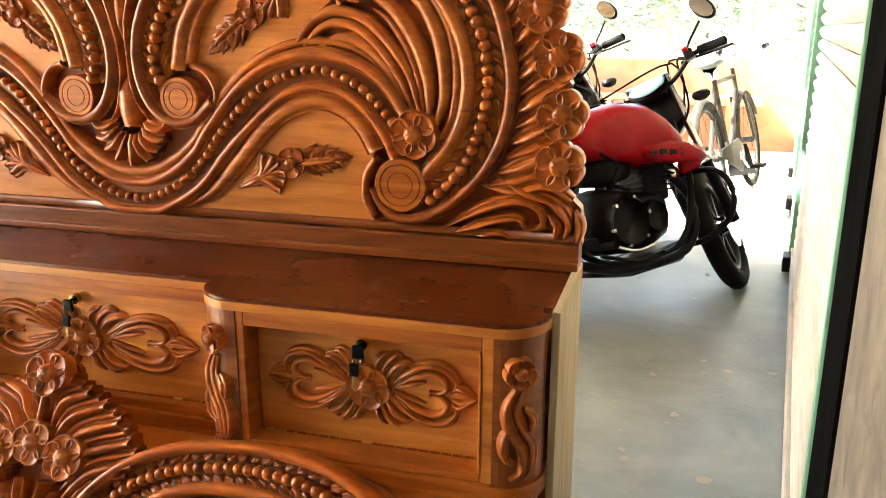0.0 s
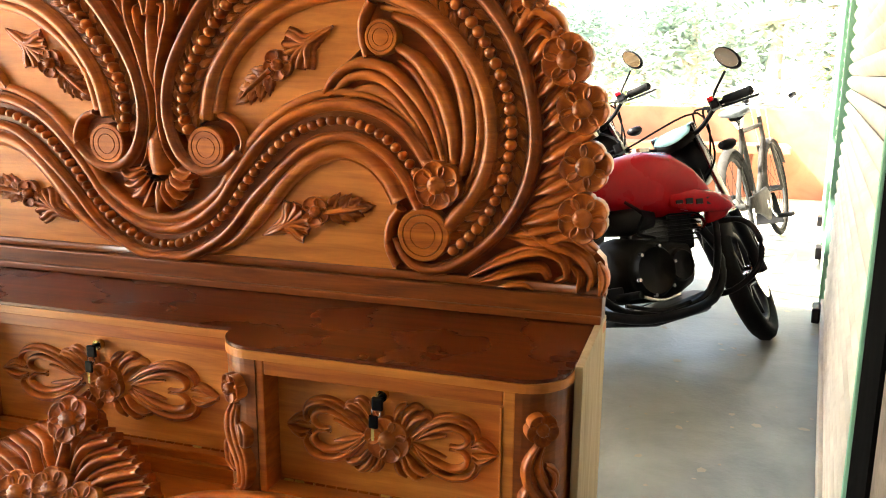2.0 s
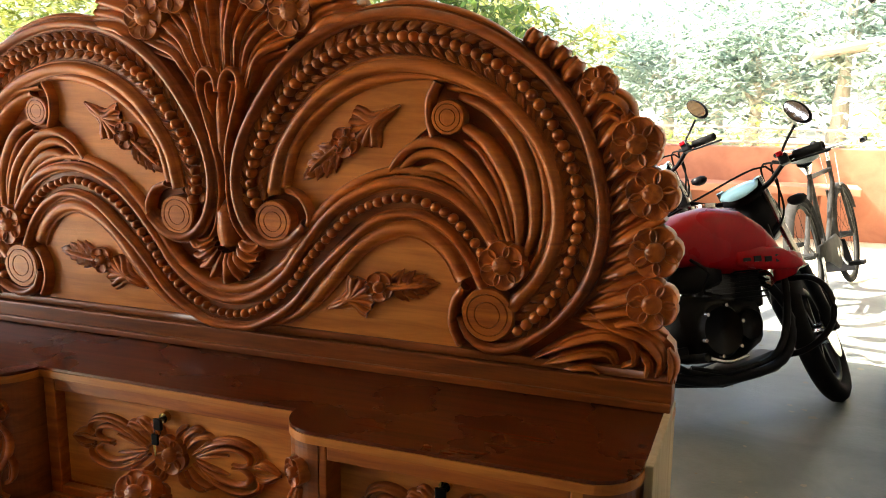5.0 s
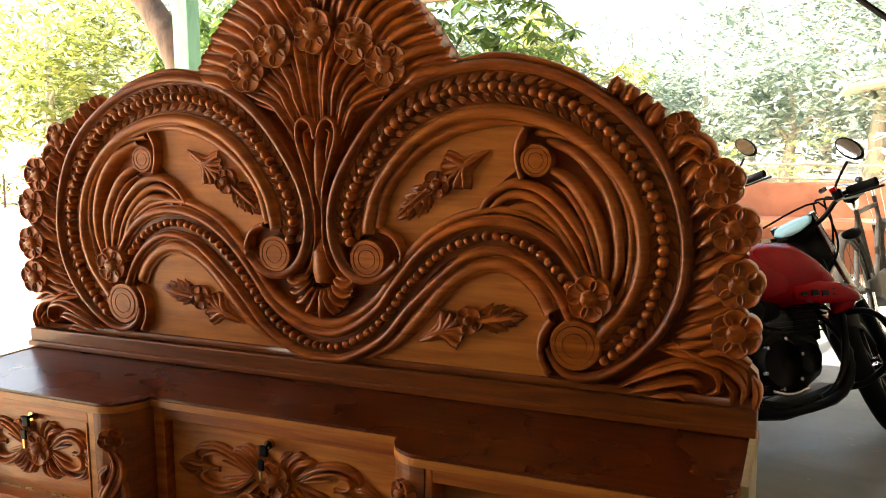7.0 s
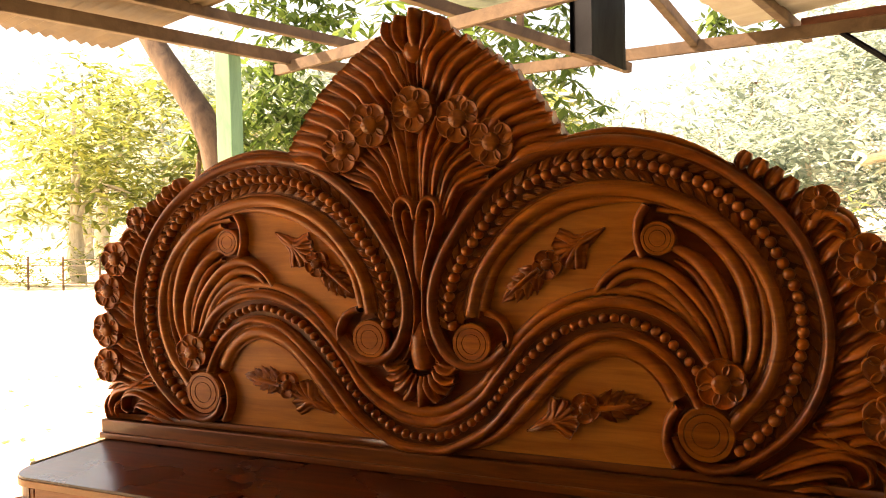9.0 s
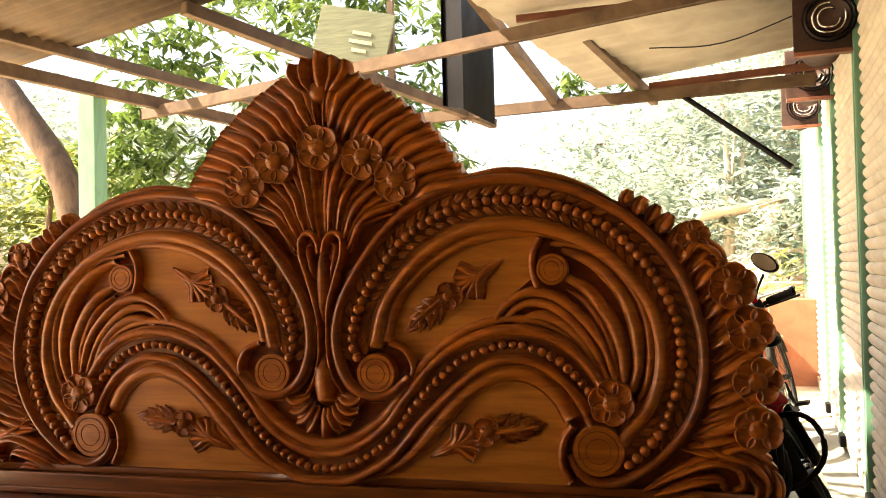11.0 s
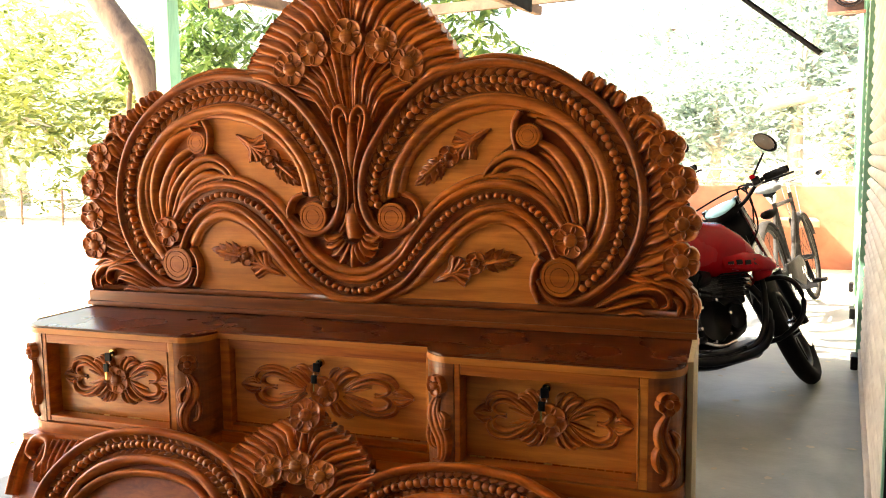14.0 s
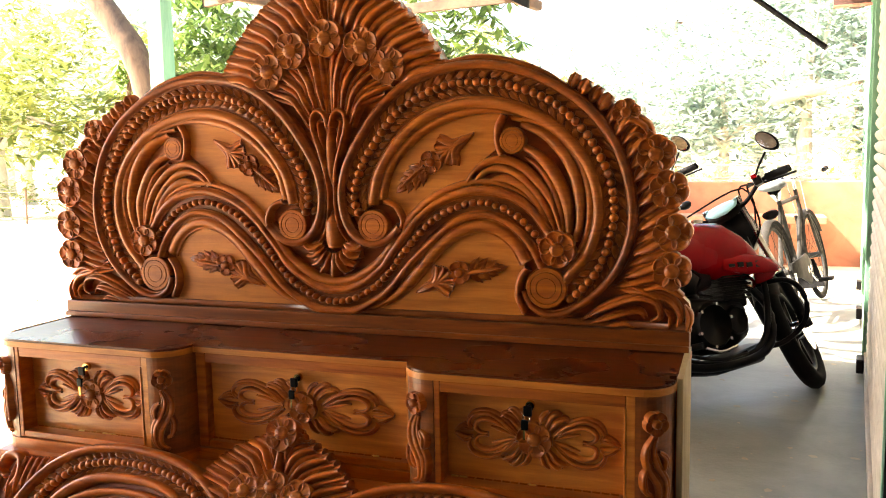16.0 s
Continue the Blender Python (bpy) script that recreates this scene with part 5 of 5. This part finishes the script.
string_of(bead, FOOT_BEADS, 46, footboard, 1.0, FACE - 0.012)
for i, (a, b) in enumerate(zip(spline(FOOT_BEADS, 40), spline(FOOT_BEADS, 40)[1:])):
    d = (b - a) / np.linalg.norm(b - a)
    nrm = np.array([-d[1], d[0]])
    ang = math.degrees(math.atan2(d[1], d[0]))
    for s in (1, -1):
        for k, w in ((1, 34), (-1, -34)):
            p = a + nrm * 0.0155 * k
            again(twig, turned(p[0], p[1], ang + w, s, 0.9, FACE - 0.007), footboard)
heads = spline([(0.03, 0.488), (0.07, 0.470), (0.12, 0.447), (0.16, 0.42), (0.192, 0.388), (0.213, 0.355), (0.20, 0.325)], 13)
roots = spline([(0.008, 0.43), (0.014, 0.39), (0.022, 0.355), (0.034, 0.32), (0.05, 0.29), (0.066, 0.265), (0.08, 0.245)], 13)
for i in range(13):
    a, b = roots[i], heads[i]
    mid = (a + b) / 2 + np.array([-0.014, 0.018])
    carve("plume", footboard, [tuple(a), tuple(mid), tuple(b)], 0.0125 + 0.003 * (i % 2), 0.022 + 0.008 * (i % 2), FROND, n=16, start=0.4, end=0.85)
carve("stem", footboard, [(0.0, 0.36), (0.0, 0.42), (0.0, 0.47)], 0.010, 0.03, both=False, n=10, start=0.7)
for i in range(5):
    x = 0.012 + 0.02 * i
    carve("plume", footboard, [(x * 0.5, 0.16), (x * 0.9 + 0.004, 0.22), (x * 1.5 + 0.004, 0.285 - 0.012 * i)], 0.009, 0.024, FROND, n=10, start=0.4)
for x, z in ((0.0, 0.352), (0.074, 0.335), (-0.074, 0.335)):
    flower_again(rosette, Matrix.Translation((x, FACE - 0.034, z)) @ Matrix.Scale(0.82, 4), footboard)
flower_again(edge_rosette, Matrix.Translation((0, FACE - 0.034, 0.482)) @ Matrix.Scale(0.95, 4), footboard)
for s in (1, -1):
    carve_pts = spline([(s * 0.84, 0.25), (s * 0.80, 0.29), (s * 0.81, 0.34), (s * 0.855, 0.345), (s * 0.875, 0.305), (s * 0.85, 0.285)], 26)
    v, f = sweep(carve_pts, 0.013, 0.03, ROUND, flip=s, start=0.4, end=0.5)
    mesh_object("scroll", v, f, CARVED, footboard, smooth=True)
    v, f = sweep(spline([(s * 0.89, 0.18), (s * 0.895, 0.26), (s * 0.885, 0.335)], 12), 0.012, 0.026, FROND, flip=s)
    mesh_object("scroll", v, f, CARVED, footboard, smooth=True)
    for i in range(6):
        x = 0.70 + 0.022 * i
        v, f = sweep(spline([(s * (x + 0.012), 0.285 - 0.012 * i), (s * (x + 0.006), 0.32 - 0.006 * i), (s * (x - 0.006), 0.352 - 0.002 * i)], 10), 0.010, 0.026, FROND, flip=s, start=0.4)
        mesh_object("edge_leaf", v, f, CARVED, footboard, smooth=True)

# ---- hanging things under the roof ----
sheetm = thing("hanging_sheet", "folded dark sheet metal hanging from the roof timbers", "sheet metal", at=(-0.25, 2.8, 2.0))
# One bent sheet; the left fold's shade is put in as black.
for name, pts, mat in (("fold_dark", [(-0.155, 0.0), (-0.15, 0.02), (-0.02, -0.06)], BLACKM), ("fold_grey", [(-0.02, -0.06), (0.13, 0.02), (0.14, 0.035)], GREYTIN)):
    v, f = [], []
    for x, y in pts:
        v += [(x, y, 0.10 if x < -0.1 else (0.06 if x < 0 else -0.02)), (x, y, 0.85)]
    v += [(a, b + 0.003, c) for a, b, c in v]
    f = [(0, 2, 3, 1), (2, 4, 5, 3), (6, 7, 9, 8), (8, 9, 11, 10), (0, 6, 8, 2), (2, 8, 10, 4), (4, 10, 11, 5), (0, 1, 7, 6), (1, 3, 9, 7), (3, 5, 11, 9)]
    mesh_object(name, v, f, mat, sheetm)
sign = thing("sign_board", "faded green painted board with illegible lettering hung in the rafters", "sign", at=(-1.25, 3.6, 2.72))
part("board", box_bm(-0.28, 0.27, -0.012, 0.012, -0.10, 0.26, 0.003, None, pose(0, 0, 0, 0, 14, 0)), grain("pale_sign_green", (0.16, 0.175, 0.10), (0.10, 0.11, 0.065), 0.7), sign)
for k, (z, w) in enumerate(((0.10, 0.14), (0.04, 0.17), (-0.02, 0.11))):
    part("lettering", box_bm(0.06 - w / 2, 0.06 + w / 2, -0.016, -0.013, z - 0.012, z + 0.012, 0, None, pose(0, 0, 0, 0, 14, 0)), RAW, sign)
part("hanger", box_bm(0.255, 0.30, 0.015, 0.05, -0.30, 0.30, 0.003), BEAM, sign)
brace = tagged(part("brace", tube_bm([(0.93, 3.93, 2.30), (1.58, 3.66, 1.74)], 0.018, 8), BLACKM, None), "black steel brace rod from roof to wall", "brace")
for k, (a, b) in enumerate((((0.30, 2.62, 2.52), (0.78, 4.3, 2.33)), ((-0.25, 1.6, 2.72), (0.12, 4.1, 2.30)))):
    beam(a, b, 0.055, 0.07, BEAM, "rough rafter under the pale roof sheet")
beam((0.10, 2.35, 2.42), (1.72, 2.55, 2.50), 0.04, 0.035, BEAM_RED, "red oxide steel purlin under the roof sheet")
beam((0.55, 2.35, 2.40), (1.72, 2.2, 2.62), 0.035, 0.03, BEAM_RED, "red oxide steel strut under the roof sheet")
beam((0.75, 3.95, 2.36), (1.85, 3.85, 2.40), 0.04, 0.035, BEAM_RED, "red oxide steel purlin at the veranda end")
wire = tagged(part("wire", tube_bm(spline([(0.75, 3.2, 2.43), (1.15, 3.1, 2.40), (1.60, 2.9, 2.50)], 12), 0.004, 5), BLACKM, None), "thin black wire sagging under the roof", "wire")

# drum brackets above the shutters with the rolled curtain end
for u, z in ((2.62, 2.17), (4.02, 2.20), (5.2, 2.2)):
    br = thing("drum_bracket", "brown steel shutter bracket with coiled spring", "bracket", "brackets above the shutters")
    br.matrix_basis = WALL @ pose(0, u, z)
    part("plate", box_bm(-0.27, 0.05, -0.01, 0.01, 0.0, 0.34, 0.004), DARKBROWN, br)
    part("flange", box_bm(-0.27, 0.05, -0.05, -0.011, 0.0, 0.02, 0.003), BEAM_RED, br)
    part("drum", tube_bm([(-0.11, -0.06, 0.18), (-0.11, 0.6, 0.18)], 0.11, 20), DARKBROWN, br, "", True)
    for r in (0.05, 0.075, 0.10, 0.12):
        part("coil", tube_bm([(-0.11 + r * math.cos(a), -0.07 - 0.01 * math.sin(3 * a), 0.17 + r * math.sin(a)) for a in [i * 5.2 / 20 + r * 20 for i in range(21)]], 0.006, 5), STEEL if r < 0.1 else BLACKM, br, "", True)

# plain plaster pier beside the nearest shutter, and a black slab for the shaded gap between
pier = tagged(part("wall_pier", box_bm(0.0, 0.06, -6, -0.68, 0, 3.2, 0.004), PIER, None), "grimy plaster pier of the shop front", "wall", kind="structure")
pier.matrix_basis = WALL
gap = tagged(part("trim", box_bm(-0.004, 0.06, -0.68, -0.44, 0, 2.6), PITCH, None), "black slab standing in for the shaded gap beside the shutter", "trim", kind="structure")
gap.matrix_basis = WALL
# Wall behind the camera, added to block light from the front.
back = tagged(part("wall_south", box_bm(-4.3, 0.4, -3.3, -3.05, 0, 3.2), DARKWALL, None), "unseen dark wall added to cut fill light on the veranda", "wall", kind="structure")
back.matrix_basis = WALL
# Flat roof above the view, added to keep sun and sky light out.
roof = tagged(part("ceiling", box_bm(-3.4, 0.3, -4.4, 1.9, 2.85, 2.9), TIN, None), "unseen tin roof added to block light over the veranda", "ceiling", kind="structure")
roof.matrix_basis = WALL

# ---- trees, hedge, fence and far things ----


def leaves(centres, size, count, rng, droop=0.3, spread=1.0):
    """Leaf blades in whorls about centres: verts and faces of one crown."""
    v, f = [], []
    for c, r in centres:
        for _ in range(count):
            d = rng.normal(size=3)
            d /= np.linalg.norm(d)
            p = np.array(c) + d * r * rng.random() ** 0.4 * spread
            k = 5
            tw = rng.random() * math.tau
            for i in range(k):
                a = tw + i * math.tau / k + rng.normal() * 0.3
                e = np.array([math.cos(a), math.sin(a), -droop + rng.normal() * 0.35])
                e /= np.linalg.norm(e)
                s = np.cross(e, [0, 0, 1]) + rng.normal(size=3) * 0.25
                s /= np.linalg.norm(s)
                L = size * (0.7 + 0.6 * rng.random())
                w = L * 0.15
                n = len(v)
                v += [tuple(p), tuple(p + e * L * 0.45 + s * w), tuple(p + e * L), tuple(p + e * L * 0.45 - s * w)]
                f.append((n, n + 1, n + 2, n + 3))
    return v, f


def tree(label, base, limbs, blobs, leaf, mat, count, seed, droop=0.3, group="trees", bark=BARK):
    """A tapered trunk with limbs (lists of x, y, z, radius) and a crown of leaves round blobs (x, y, z, radius)."""
    t = thing("tree", label, "tree", group, base)
    rng = np.random.default_rng(seed)
    for i, lb in enumerate(limbs):
        pts = spline([q[:3] for q in lb], 14)
        rad = np.interp(np.linspace(0, 1, 14), np.linspace(0, 1, len(lb)), [q[3] for q in lb])
        part("trunk" if i == 0 else "limb", tube_bm([tuple(p + rng.normal(size=3) * 0.1 * r) for p, r in zip(pts, rad)], list(rad), 10), bark, t, "", True)
    v, f = leaves([(b[:3], b[3]) for b in blobs], leaf, count, rng, droop)
    mesh_object("crown", v, f, mat, t)
    return t


# Far trunks lightened in colour so that they sink into the haze.
PALE_BARK = grain("dusty_pale_bark", (0.52, 0.47, 0.38), (0.32, 0.28, 0.22), 0.9, (6, 6, 2), bump=0.5)
rg = random.Random(7)
# the mango tree beside the green post: a leaning trunk and a dense dark crown behind the crest
tree("leaning mango tree with a brown trunk and dense dark leaves", (-3.95, 4.45, 0),
     [[(0.05, 0, 0, 0.19), (-0.10, 0, 0.9, 0.16), (-0.32, 0, 1.95, 0.14), (-0.75, 0, 2.6, 0.12), (-1.15, 0.05, 3.15, 0.10), (-1.5, 0.1, 3.9, 0.08)],
      [(-1.3, 0.08, 3.5, 0.07), (0.0, 0.8, 4.3, 0.055), (1.6, 1.6, 4.7, 0.04), (3.0, 2.4, 4.4, 0.025), (4.1, 3.1, 3.6, 0.012)]],
     [(-0.9 + rg.random() * 3.7, 0.6 + rg.random() * 1.6, 1.6 + rg.random() * 2.7, 0.42) for _ in range(74)] + [(0.3 + rg.random() * 1.1, 0.5 + rg.random() * 0.8, 0.6 + rg.random() * 1.4, 0.35) for _ in range(9)] + [(4.05, 3.1, 3.5, 0.3), (4.35, 3.2, 3.3, 0.25), (3.85, 3.2, 3.25, 0.2)],
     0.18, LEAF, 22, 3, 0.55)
tree("low mango branch, sunlight put into its pale leaf colour", (-4.95, 4.9, 0),
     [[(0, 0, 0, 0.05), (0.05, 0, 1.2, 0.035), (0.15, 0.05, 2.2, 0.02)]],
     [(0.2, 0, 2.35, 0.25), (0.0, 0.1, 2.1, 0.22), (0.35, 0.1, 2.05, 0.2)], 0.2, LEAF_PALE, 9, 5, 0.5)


def far_tree(x, y, h, w, mat, seed):
    r = random.Random(seed)
    blobs = []
    for _ in range(int(12 + w * 5)):
        a, q = r.random() * math.tau, r.random() ** 0.6
        blobs.append((math.cos(a) * w * q * 0.5, math.sin(a) * w * q * 0.5, h * (0.30 + 0.62 * r.random()) * (1 - 0.2 * q), 0.16 * w + 0.2))
    limbs = [[(0, 0, 0, 0.14 * w * 0.3 + 0.05), (0.1, 0, h * 0.4, 0.1), (0.0, 0.1, h * 0.8, 0.04)]]
    for k in range(3):
        b = r.choice(blobs)
        limbs.append([(0.05, 0, h * 0.3, 0.07), (b[0] * 0.5, b[1] * 0.5, h * 0.45, 0.05), (b[0], b[1], b[2], 0.02)])
    return tree("broad leafy tree at the edge of the yard", (x, y, -0.06), limbs, blobs, 0.22 + 0.012 * h + 0.004 * y, mat, 17, seed, 0.2, bark=PALE_BARK)


for i, (x, y, h, w, pale) in enumerate(((-13.5, 11, 4.6, 4.0, 1), (-17, 15, 6.2, 5, 1), (-10.3, 13, 4.0, 3.2, 1), (-8.3, 16, 4.4, 3.6, 1), (-22, 19, 8, 6.5, 0), (-15, 23, 8.2, 6, 0), (-10, 25, 7.5, 6, 0), (-5.5, 20, 4.8, 4.4, 1),
                                          (-4.5, 27, 6.0, 5.5, 0), (-1.8, 24, 4.6, 4.2, 0), (0.6, 22, 4.0, 4, 0), (2.6, 21, 7.0, 5.2, 0), (4.6, 24, 9.5, 7.0, 0), (6.8, 21, 8.6, 6.2, 0), (1.6, 30, 9.0, 7, 0), (8.5, 27, 10.5, 8, 0), (5.5, 33, 13.0, 8.5, 0), (-1.2, 36, 9.0, 7.5, 0), (4.0, 15.5, 3.2, 3.0, 0), (-26, 27, 10, 8, 0), (-30, 35, 13, 9, 0), (-23, 34, 12.5, 8, 0), (-17, 33, 11.5, 8, 0))):
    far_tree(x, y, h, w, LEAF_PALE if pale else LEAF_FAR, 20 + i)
rng = np.random.default_rng(11)
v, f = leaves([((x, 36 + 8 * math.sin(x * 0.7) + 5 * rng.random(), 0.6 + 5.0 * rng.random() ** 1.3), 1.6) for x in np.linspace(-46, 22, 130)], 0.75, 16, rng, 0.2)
woods = tagged(mesh_object("far_woods", v, f, LEAF_FAR, None), "wooded slope beyond the yard, haze put into its leaf colour", "woods", kind="stuff")
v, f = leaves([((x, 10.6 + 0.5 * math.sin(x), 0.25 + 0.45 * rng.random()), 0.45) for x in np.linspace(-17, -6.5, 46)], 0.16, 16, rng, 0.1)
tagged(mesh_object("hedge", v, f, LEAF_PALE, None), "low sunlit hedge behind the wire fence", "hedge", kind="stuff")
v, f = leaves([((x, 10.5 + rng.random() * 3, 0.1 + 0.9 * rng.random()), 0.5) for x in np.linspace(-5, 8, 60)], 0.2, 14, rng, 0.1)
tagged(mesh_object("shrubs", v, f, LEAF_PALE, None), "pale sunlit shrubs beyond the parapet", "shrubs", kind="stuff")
fence = thing("fence", "wire fence on thin posts along the yard", "fence")
for i in range(12):
    part("fence_post", tube_bm([(-17 + i * 0.95, 9.6, -0.06), (-17 + i * 0.95 + 0.02, 9.6, 0.62)], 0.022, 6), BEAM, fence)
for z in (0.12, 0.3, 0.46, 0.58):
    part("strand", tube_bm([(-17.2, 9.6, z), (-11, 9.6, z - 0.02), (-6.4, 9.6, z)], 0.006, 4), BEAM, fence)
pole = thing("utility_pole", "distant utility pole with a cross arm", "pole", at=(-1.9, 40, 0))
part("mast", tube_bm([(0, 0, 0), (0, 0, 7.4)], [0.14, 0.1], 8), BEAM, pole)
part("cross_arm", box_bm(-0.5, 0.5, -0.05, 0.05, 7.1, 7.22), BEAM, pole)
house = thing("shed", "small brick shed with a sloping sheet roof in the distance", "shed", at=(4.5, 16.5, 0))
part("wall", box_bm(-1.2, 2.0, 0, 3, -0.06, 2.4), BRICK, house)
part("roof", box_bm(-2.4, 2.2, -0.5, 3.4, 2.55, 2.62, 0, None, pose(0, 0, 0, 0, -9, 0)), ASBESTOS, house)
part("shutter_board", box_bm(-1.0, -0.3, -0.03, 0.0, 1.2, 1.9), GREEN, house)

# ---- litter on the floor ----
v, f = [], []
for _ in range(90):
    x, y = 0.95 + rg.random() * 0.75, 0.1 + rg.random() * 4.2
    w, a = 0.006 + 0.016 * rg.random() ** 2, rg.random() * math.tau
    n = len(v)
    for k in range(5):
        r = w * (0.6 + 0.6 * rg.random())
        v.append((x + r * math.cos(a + k * 1.257), y + r * math.sin(a + k * 1.257), 0.002 + 0.003 * rg.random()))
    f.append((n, n + 1, n + 2, n + 3, n + 4))
tagged(mesh_object("litter", v, f, ASBESTOS, None), "pale paper scraps and wood chips on the concrete", "litter", kind="stuff")
v, f = [], []
for _ in range(240):
    x, y = -1.6 - rg.random() * 3.5, -0.6 + rg.random() * 5.5
    w, a = 0.02 + 0.035 * rg.random(), rg.random() * math.tau
    n = len(v)
    c, s0 = math.cos(a), math.sin(a)
    for px, py in ((-w, 0), (0, w * 0.35), (w, 0), (0, -w * 0.35)):
        v.append((x + px * c - py * s0, y + px * s0 + py * c, -0.027 + 0.012 * rg.random()))
    f.append((n, n + 1, n + 2, n + 3))
tagged(mesh_object("fallen_leaves", v, f, LEAF_PALE, None), "dry fallen leaves scattered over the sunny yard", "leaves", kind="stuff")
